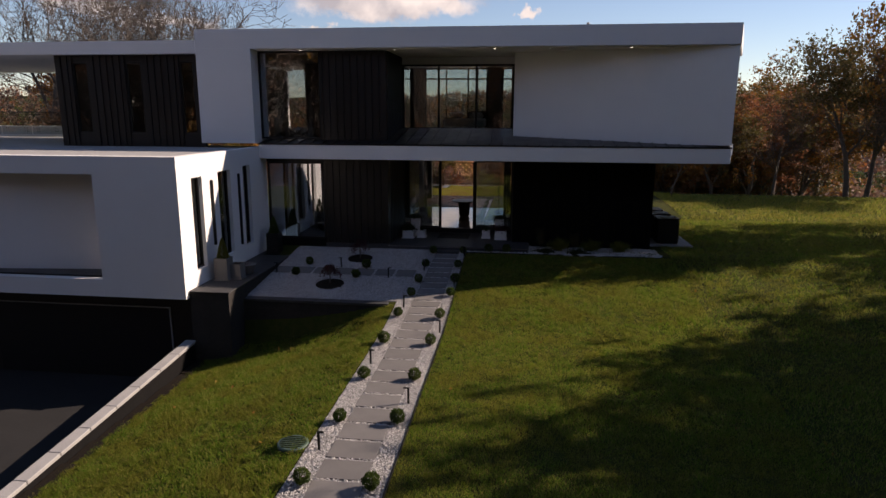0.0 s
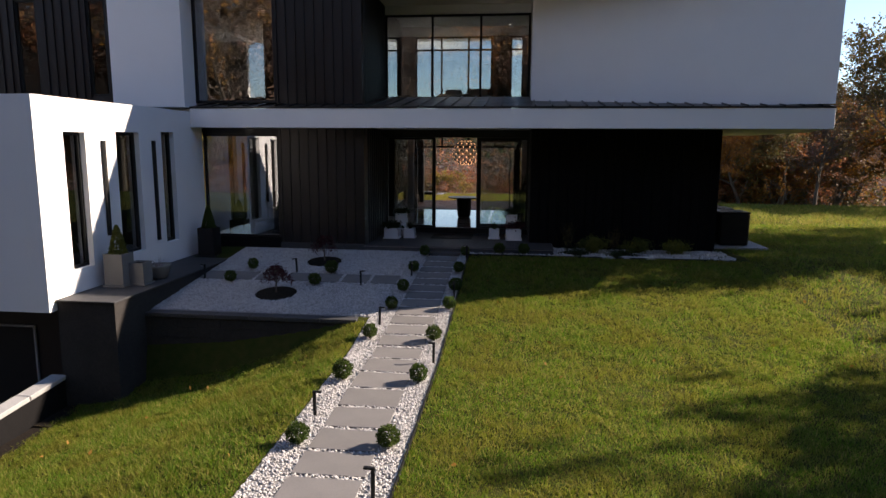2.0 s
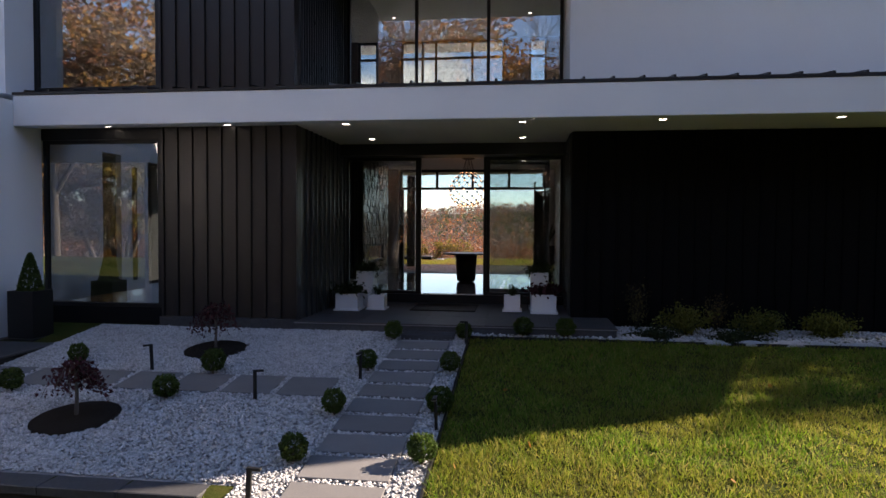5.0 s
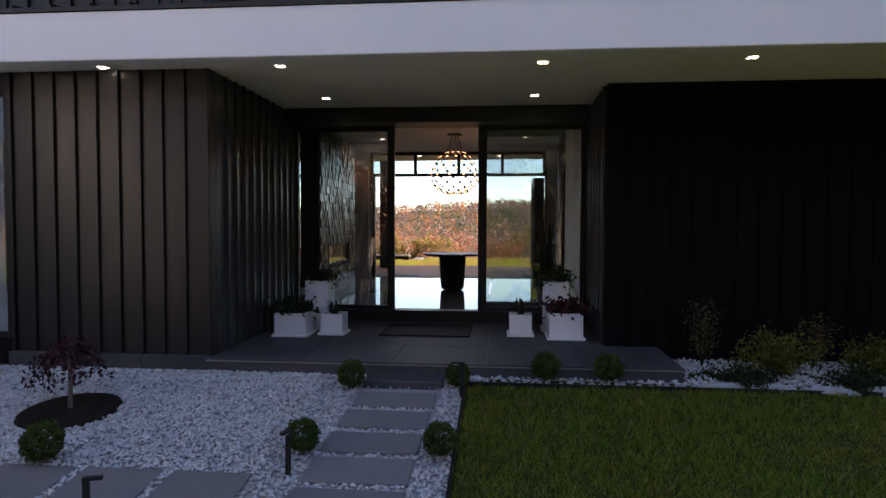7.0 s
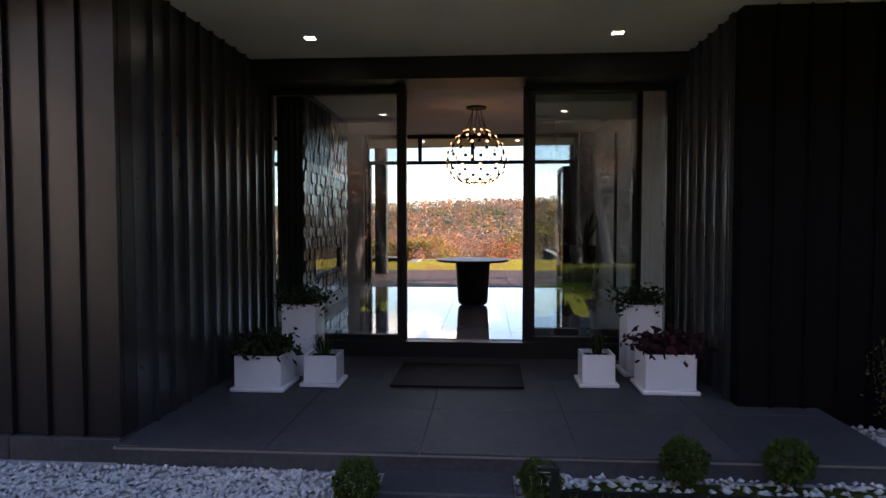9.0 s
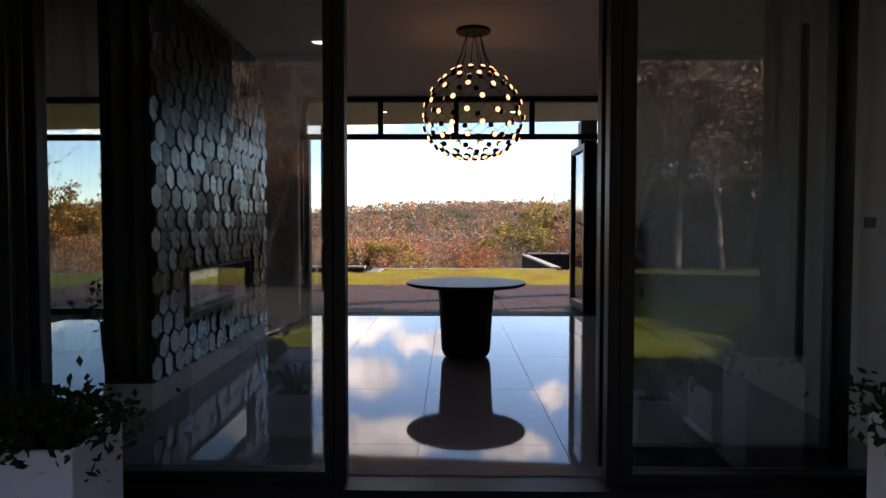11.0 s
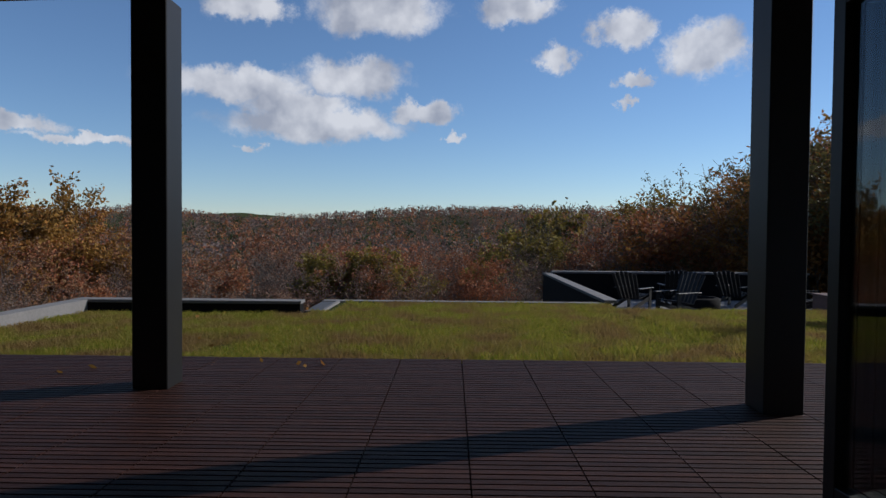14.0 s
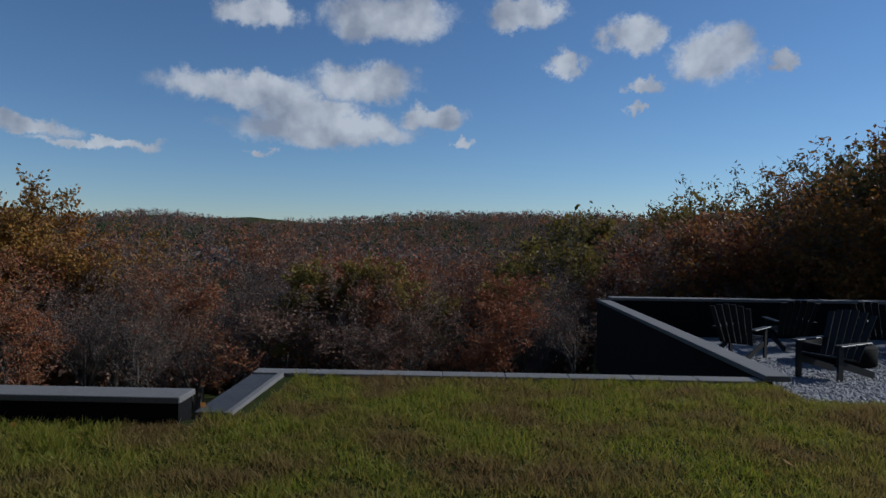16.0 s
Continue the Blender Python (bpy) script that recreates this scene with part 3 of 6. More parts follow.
# porch, two levels
for k in range(3):
    x0 = -4.40 + 0.764 * k
    struct("wall_plinth_front", (x0, LF - 0.05, -0.5), (x0 + 0.76, LF + 0.14, -0.153), M_PAVE, "dark stone plinth under the black metal wall", 0.004, "plinth")
struct("floor_porch", (BX, -2.83, -0.6), (2.78, -0.03, -0.20), M_PAVE, "dark porch base", 0, "porch")
porch = struct("pavement_porch", (BX - 0.02, -2.84, -0.199), (2.80, -0.02, -0.182), M_GROUT, "dark bluestone porch paving", 0, "paving")
for i in range(5):
    for j in range(3):
        x0, x1 = BX + 0.98 * i, min(BX + 0.98 * i + 0.975, 2.79)
        y0, y1 = -2.85 + 0.94 * j, min(-2.85 + 0.94 * j + 0.935, -0.03)
        box("tile", (x0, y0, -0.181), (x1, y1, -0.168 + 0.001 * ((i + j) % 2)), M_PAVE, porch, 0.002)
struct("floor_step", (-0.36, -3.2, -0.6), (0.42, -2.86, -0.27), M_PAVE, "dark stone step below the porch", 0.008, "step")
struct("floor_threshold", (-2.1, -0.06, -0.4), (2.18, 0.12, -0.005), M_FRAME, "black threshold under the sliding doors", 0, "threshold")

# ---- entrance glazing ----
struct("wall_header_entry", (BX + 0.002, -0.40, 2.672), (2.188, 0.14, DECK_B - 0.001), M_FRAME, "black header over the entrance doors")
struct("wall_jamb_right", (2.152, -0.02, -0.01), (2.188, 0.14, 2.67), M_FRAME, "black jamb of the entrance")
wl = window("window_entry_left", (-2.105, 0.02, -0.004), (-0.60, 0.10, 2.67), "y", "tall fixed glass panel beside the open doorway", frame_w=0.055, glass=M_GLASS_E)
box("door_post", (-0.70, 0.012, 0.052), (-0.657, 0.108, 2.613), M_FRAME, wl, 0.004)
wr = window("window_entry_right", (0.632, 0.02, -0.004), (2.15, 0.08, 2.67), "y", "tall glass panel beside the open doorway", frame_w=0.055, glass=M_GLASS_E)
box("door_post", (0.689, 0.012, 0.052), (0.757, 0.088, 2.613), M_FRAME, wr, 0.004)
dr = window("door_sliding", (0.645, 0.24, 0.003), (1.90, 0.31, 2.65), "y", "black framed glass sliding door, slid open", frame_w=0.10)
box("door_handle", (1.60, 0.17, 0.55), (1.63, 0.20, 2.2), M_BLACK, dr, 0.004, "long black pull handle")

# ---- hall ----
CEIL = 3.0
struct("ceiling_hall", (-6.5, 0.141, CEIL), (7.0, 5.9, CEIL + 0.05), M_CEIL, "plain painted ceiling of the hall", 0, "ceiling")
fl = struct("floor_hall", (-6.5, 0.121, -0.05), (7.0, 5.62, -0.006), M_GROUT, "pale polished tile floor", 0, "floor")
for i in range(-7, 3):
    for j in range(-1, 5):
        x0, y0 = 0.52 + 0.80 * i, 0.55 + 1.2 * j
        lo, hi = (x0 + 0.002, max(y0 + 0.002, 0.122), -0.005), (x0 + 0.798, min(y0 + 1.198, 5.6), 0.0)
        if hi[1] - lo[1] > 0.05:
            box("tile", lo, hi, M_TILE, fl)
struct("wall_hall_right", (2.24, 0.141, -0.005), (2.42, 5.56, CEIL - 0.001), M_WHITE, "plain white wall of the hall")
struct("baseboard_right", (2.222, 0.2, 0.0), (2.239, 5.55, 0.16), M_WHITE, "white baseboard", 0.003, "baseboard")
struct("wall_back_right", (1.99, 5.56, -0.005), (7.0, 5.84, CEIL - 0.001), M_WHITE, "white back wall beside the folding doors")
struct("trim_jamb_folding", (-2.139, 5.63, 0.005), (-2.107, 5.77, 2.379), M_FRAME, "black jamb of the folding doors", 0.003, "trim")
stile = struct("trim_stile_folding", (-2.09, 5.63, 0.005), (-2.022, 5.77, 2.379), M_FRAME, "black closing stile hinged to the jamb", 0.003, "trim")
for z in (0.30, 1.12, 1.76, 2.24):
    box("hinge", (-2.106, 5.66, z), (-2.091, 5.74, z + 0.13), M_BLACK, stile)
box("handle", (-2.05, 5.60, 1.16), (-2.034, 5.629, 1.20), M_BLACK, stile, 0.003)
struct("wall_back_pier", (-2.66, 5.50, -0.005), (-2.14, 5.84, CEIL - 0.001), M_WHITE, "white pier between the back windows", 0.01)
struct("baseboard_pier", (-2.68, 5.48, 0.0), (-2.12, 5.499, 0.16), M_WHITE, "white baseboard of the pier", 0.003, "baseboard")
struct("wall_back_head", (-6.5, 5.62, 2.951), (1.99, 5.84, CEIL - 0.001), M_WHITE, "white head over the back windows")
struct("wall_hall_far_left", (-6.5, 0.14, -0.005), (-6.35, 5.84, CEIL - 0.001), M_WHITE, "white end wall of the room")
struct("wall_east_room", (6.9, 0.0, -0.5), (7.03, 5.84, CEIL - 0.001), M_WHITE, "plain closing wall")
struct("wall_partition", (-4.40, LF + 0.17, -0.4), (-4.25, 0.14, DECK_B - 0.002), M_WHITE, "white inner partition")
struct("floor_dining", (-6.5, LF + 0.2, -0.05), (BX - 0.17, 0.12, -0.004), M_TILE, "pale polished floor of the dining room", 0, "floor")
window("window_transom", (-2.13, 5.66, 2.38), (1.98, 5.74, 2.95), "y", "black framed transom lights over the folding doors", (-1.06, -0.04, 0.98), frame_w=0.07)
window("window_back_left", (-6.34, 5.66, 0.0), (-2.68, 5.74, 2.95), "y", "tall black framed windows of the back room", (-5.75, -4.25), (2.41,), frame_w=0.08)
struct("trim_sill_back", (-2.13, 5.60, -0.05), (1.98, 5.86, 0.004), M_METAL_M, "black sill track of the folding doors", 0, "trim")

# hearth wall clad in black hexagons
HX0, HX1, HY0, HY1 = -2.44, -2.14, 1.16, 4.0
HEARTH = Matrix.Translation((HX1, HY1, 0)) @ Matrix.Rotation(radians(1.3), 4, "Z") @ Matrix.Translation((-HX1, -HY1, 0))
FP = (1.78, 3.36, 0.53, 0.89)
hearth = tagged(boxes("wall_hearth", [((HX0, HY0, 0.0), (HX1, FP[0], CEIL - 0.002)), ((HX0, FP[1], 0.0), (HX1, HY1, CEIL - 0.002)),
                                      ((HX0, FP[0], 0.0), (HX1, FP[1], FP[2])), ((HX0, FP[0], FP[3]), (HX1, FP[1], CEIL - 0.002))], M_BLACK),
                "hearth wall clad in black hexagon tiles with a see-through fireplace", "wall", "", "structure")
base = struct("trim_hearth_base", (HX0 - 0.01, HY0 - 0.01, 0.0), (HX1 + 0.02, HY1 + 0.01, 0.18), M_WHITE, "white base course of the hearth wall", 0.004, "trim")
base.matrix_basis = hearth.matrix_basis = HEARTH

# ---- back terrace ----
def edge_y(x):
    return 8.555 - 0.093 * x


so = prism("roof_terrace_back", [(-9.0, 5.85), (9.0, 5.85), (9.0, edge_y(9.0) + 0.03), (-9.0, edge_y(-9.0) + 0.03)], 3.10, 3.5, M_STUCCO)
tagged(so, "roof over the back terrace", "roof", "", "structure")
so = prism("ceiling_terrace", [(-9.0, 5.85), (9.0, 5.85), (9.0, edge_y(9.0)), (-9.0, edge_y(-9.0))], 3.05, 3.098, M_SOFFIT)
tagged(so, "beige soffit of the back terrace", "soffit", "", "structure")
for x, y in ((-2.36, 8.74), (2.295, 8.24)):
    post = tagged(box("post", (x - 0.14, y, -0.05), (x + 0.14, y + 0.28, 3.049), M_FRAME, None, 0.006), "square black metal post of the terrace", "post", "terrace posts", "structure")
struct("floor_deck_base", (-8.0, 5.87, -0.4), (8.0, 10.06, -0.045), M_BLOCK, "dark base under the wooden deck", 0, "deck")
struct("wall_terrace_low", (-6.12, 14.0, -0.4), (-2.44, 14.24, 0.07), M_BLOCK, "dark low garden wall")
struct("trim_terrace_cap", (-6.12, 13.97, 0.07), (-2.42, 14.27, 0.12), M_COPE, "pale stone coping on the low wall", 0.006, "coping")
struct("wall_terrace_left", (-6.12, 10.08, -0.4), (-5.86, 13.965, 0.115), M_COPE, "grey cast low garden wall")
struct("trim_step_stone", (-2.44, 14.28, -0.22), (-2.165, 15.72, -0.075), M_PAVE, "dark stone slab at a step in the wall", 0.006, "paving")
struct("trim_step_edge", (-2.16, 14.2, -0.22), (-2.10, 15.72, -0.055), M_COPE, "thin pale stone edging beside the dark slab", 0.004, "edging")
for k in range(8):
    x0 = -2.44 + 0.66 * k
    struct("trim_lawn_edge", (x0, 15.73, -0.5), (x0 + 0.656, 15.95, -0.06), M_COPE, "pale concrete lawn edging block", 0.006, "edging")
struct("wall_pit_side", (2.86, 15.95, -1.6), (3.02, 23.6, -0.06), M_BLOCK, "dark retaining wall of the fire pit terrace")
struct("trim_pit_side", (2.84, 15.73, -0.06), (3.10, 23.9, 0.0), M_COPE, "pale coping of the fire pit wall", 0.006, "coping")
struct("wall_pit_far", (2.86, 23.6, -1.6), (11.0, 23.84, -0.0), M_BLOCK, "dark far wall of the fire pit terrace")
struct("trim_pit_far", (3.11, 23.56, 0.0), (11.0, 23.90, 0.06), M_COPE, "pale coping of the far wall", 0.006, "coping")

# ---- shapes ----
def bm_tube(bm, pts, radii, sides=6, cap=True):
    """A tube along pts with a radius at each."""
    rings = []
    for k, p in enumerate(pts):
        p = Vector(p)
        d = (Vector(pts[min(k + 1, len(pts) - 1)]) - Vector(pts[max(k - 1, 0)])).normalized()
        u = d.orthogonal().normalized()
        v = d.cross(u)
        rings.append([bm.verts.new(p + (u * math.cos(2 * math.pi * i / sides) + v * math.sin(2 * math.pi * i / sides)) * radii[k]) for i in range(sides)])
    for a, b in zip(rings, rings[1:]):
        for i in range(sides):
            bm.faces.new((a[i], a[(i + 1) % sides], b[(i + 1) % sides], b[i]))
    if cap:
        bm.faces.new(rings[0][::-1])
        bm.faces.new(rings[-1])


def bm_lathe(bm, profile, sides=32, cx=0, cy=0):
    """A turned body from (radius, z) pairs, bottom first."""
    rings = [[bm.verts.new((cx + r * math.cos(2 * math.pi * i / sides), cy + r * math.sin(2 * math.pi * i / sides), z)) for i in range(sides)] for r, z in profile]
    for a, b in zip(rings, rings[1:]):
        for i in range(sides):
            f = bm.faces.new((a[i], a[(i + 1) % sides], b[(i + 1) % sides], b[i]))
            f.smooth = True
    bm.faces.new(rings[0][::-1])
    bm.faces.new(rings[-1])


def leaf_mat(name, colors, trans=0.5, dry=None, dry_most=0.85):
    """Foliage: each leaf takes one of the given colours, and lets some light through."""
    m = bpy.data.materials.new(name)
    m.use_nodes = True
    nt = m.node_tree
    N, L = nt.nodes.new, nt.links.new
    p, out = nt.nodes["Principled BSDF"], nt.nodes["Material Output"]
    g, oi, add, fr = N("ShaderNodeNewGeometry"), N("ShaderNodeObjectInfo"), N("ShaderNodeMath"), N("ShaderNodeMath")
    add.operation, fr.operation = "MULTIPLY_ADD", "FRACT"
    add.inputs[1].default_value = 0.55
    L(g.outputs["Random Per Island"], add.inputs[0])
    L(oi.outputs["Random"], add.inputs[2])
    L(add.outputs[0], fr.inputs[0])
    ramp = N("ShaderNodeValToRGB")
    el = ramp.color_ramp.elements
    while len(el) < len(colors):
        el.new(0.5)
    for k, c in enumerate(colors):
        el[k].position, el[k].color = k / (len(colors) - 1), (*c, 1)
    L(fr.outputs[0], ramp.inputs[0])
    col = ramp.outputs[0]
    if dry:
        # browned patches a metre or so across
        tc, nz, mr, mixc = N("ShaderNodeTexCoord"), N("ShaderNodeTexNoise"), N("ShaderNodeMapRange"), N("ShaderNodeMix")
        nz.inputs["Scale"].default_value, nz.inputs["Detail"].default_value = 1.2, 8.0
        mr.inputs["From Min"].default_value, mr.inputs["From Max"].default_value, mr.inputs["To Max"].default_value = 0.42, 0.62, dry_most
        mixc.data_type = "RGBA"
        mixc.inputs["B"].default_value = (*dry, 1)
        L(tc.outputs["Object"], nz.inputs["Vector"])
        L(nz.outputs[0], mr.inputs["Value"])
        L(mr.outputs[0], mixc.inputs["Factor"])
        L(col, mixc.inputs["A"])
        col = mixc.outputs["Result"]
    L(col, p.inputs["Base Color"])
    p.inputs["Roughness"].default_value, p.inputs["Specular IOR Level"].default_value = 0.7, 0.2
    tl, mx = N("ShaderNodeBsdfTranslucent"), N("ShaderNodeMixShader")
    L(col, tl.inputs["Color"])
    mx.inputs[0].default_value = trans
    L(p.outputs[0], mx.inputs[1])
    L(tl.outputs[0], mx.inputs[2])
    L(mx.outputs[0], out.inputs["Surface"])
    return m


M_BOXLEAF = leaf_mat("box_leaf", [(0.030, 0.058, 0.012), (0.05, 0.085, 0.016), (0.07, 0.10, 0.02), (0.035, 0.06, 0.014)])
M_DARKLEAF = leaf_mat("dark_leaf", [(0.018, 0.032, 0.012), (0.03, 0.045, 0.016), (0.025, 0.035, 0.016)])
M_PURPLE = leaf_mat("purple_leaf", [(0.05, 0.018, 0.022), (0.085, 0.025, 0.03), (0.035, 0.014, 0.018)])
M_YELLOWLEAF = leaf_mat("yellow_shrub_leaf", [(0.10, 0.115, 0.02), (0.17, 0.16, 0.03), (0.06, 0.08, 0.018)])
M_RUST = leaf_mat("rust_leaf", [(0.25, 0.08, 0.038), (0.31, 0.12, 0.052), (0.19, 0.08, 0.045), (0.25, 0.145, 0.062)], 0.3)
M_ORANGE = leaf_mat("orange_leaf", [(0.29, 0.125, 0.026), (0.22, 0.088, 0.022), (0.28, 0.15, 0.03), (0.14, 0.086, 0.025)], 0.3)
M_GOLD = leaf_mat("gold_leaf", [(0.22, 0.17, 0.03), (0.16, 0.13, 0.03), (0.25, 0.16, 0.03), (0.09, 0.085, 0.025)], 0.3)
M_OLIVE = leaf_mat("olive_leaf", [(0.085, 0.075, 0.026), (0.12, 0.098, 0.03), (0.16, 0.10, 0.032), (0.065, 0.06, 0.023)], 0.3)
M_BROWN = leaf_mat("brown_leaf", [(0.19, 0.112, 0.08), (0.21, 0.13, 0.09), (0.15, 0.105, 0.085), (0.20, 0.095, 0.058)], 0.3)
M_BLADE = leaf_mat("grass_blade", [(0.054, 0.132, 0.010), (0.088, 0.185, 0.012), (0.106, 0.175, 0.014), (0.30, 0.26, 0.075), (0.048, 0.112, 0.010)], 0.55, (0.20, 0.165, 0.028), 0.5)
M_BLADE_DRY = leaf_mat("dry_grass_blade", [(0.13, 0.165, 0.016), (0.18, 0.195, 0.02), (0.26, 0.21, 0.04), (0.45, 0.34, 0.13), (0.12, 0.15, 0.014)], 0.5, (0.19, 0.12, 0.05), 0.9)
M_PINE = leaf_mat("pine_needle", [(0.022, 0.036, 0.016), (0.03, 0.045, 0.02), (0.04, 0.05, 0.022)])


def leaves_np(centres, size, rng, flat=0.0):
    """One folded diamond leaf at each centre, turned at random."""
    n = len(centres)
    a = rng.normal(size=(n, 3))
    a[:, 2] *= 1 - flat
    a /= np.linalg.norm(a, axis=1, keepdims=True) + 1e-9
    b = np.cross(a, rng.normal(size=(n, 3)))
    b /= np.linalg.norm(b, axis=1, keepdims=True) + 1e-9
    s = (size * rng.uniform(0.6, 1.3, n))[:, None]
    v = np.stack([centres - a * s, centres - b * s * 0.55, centres + a * s, centres + b * s * 0.55], 1).reshape(-1, 3)
    return v, np.arange(4 * n).reshape(-1, 4)


# ---- stepping stone path, gravel and edging ----
SLAB_FRONTS = [-3.68, -4.12, -4.55, -5.0, -5.44, -5.88, -6.34, -6.79, -7.27, -7.72, -8.19, -8.69, -9.22, -9.84, -10.49, -11.14, -11.78, -12.38, -12.95, -13.56, -14.18, -14.79, -15.4, -16.0, -16.6, -17.2]


def path_mid(y):
    return float(np.interp(y, [-16, -9, -7, -5, -3.3], [-0.12, -0.11, -0.06, -0.04, 0.02]))


prev = -3.26
for k, f in enumerate(SLAB_FRONTS):
    back = prev - 0.07
    half = 0.37 + 0.035 * min(1, k / 10)
    c, ym = path_mid(f), (back + f) / 2
    tilt = math.degrees(math.atan2(front_level(back) - front_level(f), back - f))
    bm = bmesh.new()
    bm_box(bm, (-half, -(back - f) / 2, -0.05), (half, (back - f) / 2, 0.0), 0.006)
    slab = part("paving_slab", bm, M_SLAB)
    slab.matrix_world = pose(c, ym, front_level(ym) + 0.018, tilt * 0.85 + random.uniform(-0.5, 0.5), random.uniform(-0.6, 0.6), random.uniform(-0.7, 0.7))
    tagged(slab, "grey rectangular concrete stepping slab in white gravel", "paving slab", "path slabs")
    prev = f
for k in range(7):
    x1 = -0.78 - 0.665 * k
    bm = bmesh.new()
    bm_box(bm, (-0.295, -0.29, -0.05), (0.295, 0.29, 0.0), 0.006)
    slab = part("paving_slab", bm, M_SLAB)
    slab.matrix_world = pose(x1 - 0.3, -5.2, front_level(-5.2) + 0.014, 6.4, random.uniform(-0.5, 0.5), random.uniform(-0.8, 0.8))
    tagged(slab, "dark grey square stepping slab in the gravel garden", "paving slab", "garden slabs")

# gravel beds just above the soil, and loose white stones on them
def gravel_bed(name, outline, label):
    ys = np.unique(np.r_[np.arange(outline[2], outline[3], 0.4), outline[3], [y for y in (-9.0, -2.85) if outline[2] < y < outline[3]]])
    v = np.array([(x, y, front_level(y) - 0.006) for y in ys for x in (outline[0], outline[1])])
    i = np.arange(len(ys) - 1) * 2
    return tagged(mesh_np(name, v, np.stack([i, i + 1, i + 3, i + 2], 1), M_BED), label, "gravel", "", "structure")


gravel_bed("ground_gravel_garden", (-5.38, -0.92, -7.42, -2.76), "bed of white gravel in the front garden")
gravel_bed("ground_gravel_path", (-0.93, 0.62, -17.4, -2.84), "white gravel border of the path")
rng = np.random.default_rng(4)


def stones(name, spots, size, label, mat=M_STONE):
    """Loose stones: squashed, uneven eight-sided pebbles."""
    n = len(spots)
    base = np.array([(1, 0, 0), (0, 1, 0), (-1, 0, 0), (0, -1, 0), (0.1, 0.1, 0.75), (0, 0, -0.6)])
    face = np.array([(0, 1, 4), (1, 2, 4), (2, 3, 4), (3, 0, 4), (1, 0, 5), (2, 1, 5), (3, 2, 5), (0, 3, 5)])
    ang = rng.uniform(0, 2 * math.pi, n)
    sx, sy, sz = (size * rng.uniform(0.6, 1.5, n) for _ in range(3))
    p = base[None] + rng.uniform(-0.25, 0.25, (n, 6, 3))
    x, y, z = p[..., 0] * sx[:, None], p[..., 1] * sy[:, None], p[..., 2] * sz[:, None]
    c, s = np.cos(ang)[:, None], np.sin(ang)[:, None]
    v = np.stack([c * x - s * y, s * x + c * y, z + x * rng.uniform(-0.4, 0.4, (n, 1))], -1) + spots[:, None]
    f = (face[None] + 6 * np.arange(n)[:, None, None]).reshape(-1, 3)
    return tagged(mesh_np(name, v.reshape(-1, 3), f, mat), label, "gravel", "", "stuff")


def spread(n, x0, x1, y0, y1, free=lambda x, y: True):
    x, y = rng.uniform(x0, x1, n), rng.uniform(y0, y1, n)
    keep = np.array([free(a, b) for a, b in zip(x, y)])
    x, y = x[keep], y[keep]
    return np.stack([x, y, np.array([front_level(b) for b in y]) + 0.006], 1)


MAPLES = [(-2.86, -3.95, 0.42), (-3.21, -6.3, 0.43)]


def off_slabs(x, y):
    if any((x - a) ** 2 + (y - b) ** 2 < r * r for a, b, r in MAPLES):
        return False
    if -5.45 < x < -0.78 and -5.5 < y < -4.9:
        return ((-0.78 - x) % 0.665) > 0.6
    c = path_mid(y)
    if abs(x - c) < 0.40 and y < -3.2:
        k = next((f for f in SLAB_FRONTS if f <= y + 0.001), None)
        return k is not None and any(-0.075 < y - f < 0.0 for f in SLAB_FRONTS)
    return True


stones("gravel_garden", spread(40000, -5.36, -0.9, -7.4, -2.86, off_slabs), 0.017, "loose white gravel stones of the front garden")
stones("gravel_path", spread(30000, -0.92, 0.62, -17.0, -2.86, off_slabs), 0.017, "loose white gravel stones beside the path")
stones("gravel_strip", spread(3500, 0.62, 7.2, -3.02, -1.75), 0.024, "loose white gravel stones along the dark wall")
gravel_bed("ground_gravel_strip", (0.62, 7.2, -3.05, -1.75), "strip of white gravel along the dark wall")
struct("trim_lawn_edging", (0.62, -3.08, -0.5), (6.6, -3.05, -0.29), M_BLACK, "thin black lawn edging strip", 0, "edging")
bm = bmesh.new()
for y0 in np.arange(-17.4, -3.1, 0.5):
    y1 = min(y0 + 0.5, -3.08)
    q = [(0.62, y0), (0.64, y0), (0.64, y1), (0.62, y1)]
    a = [bm.verts.new((x, y, front_level(y) - 0.05)) for x, y in q]
    b = [bm.verts.new((x, y, front_level(y) + 0.03)) for x, y in q]
    bm.faces.new(b)
    for i in range(4):
        bm.faces.new((a[i], a[(i + 1) % 4], b[(i + 1) % 4], b[i]))
tagged(part("trim_path_edging", bm, M_BLACK), "thin black edging strip along the gravel path", "edging", "", "structure")


# ---- clipped box balls ----
def leaf_ball(name, r, n, mat, size, squash=0.92, seed=1):
    rg = np.random.default_rng(seed)
    d = rg.normal(size=(n, 3))
    d /= np.linalg.norm(d, axis=1, keepdims=True)
    lump = 1 + 0.10 * np.sin(d[:, 0] * 5 + seed) * np.cos(d[:, 1] * 4) + 0.05 * np.sin(d[:, 2] * 9)
    c = d * (r * lump * rg.uniform(0.72, 1.04, n))[:, None] * (1, 1, squash)
    v, f = leaves_np(c, size, rg)
    return v, f


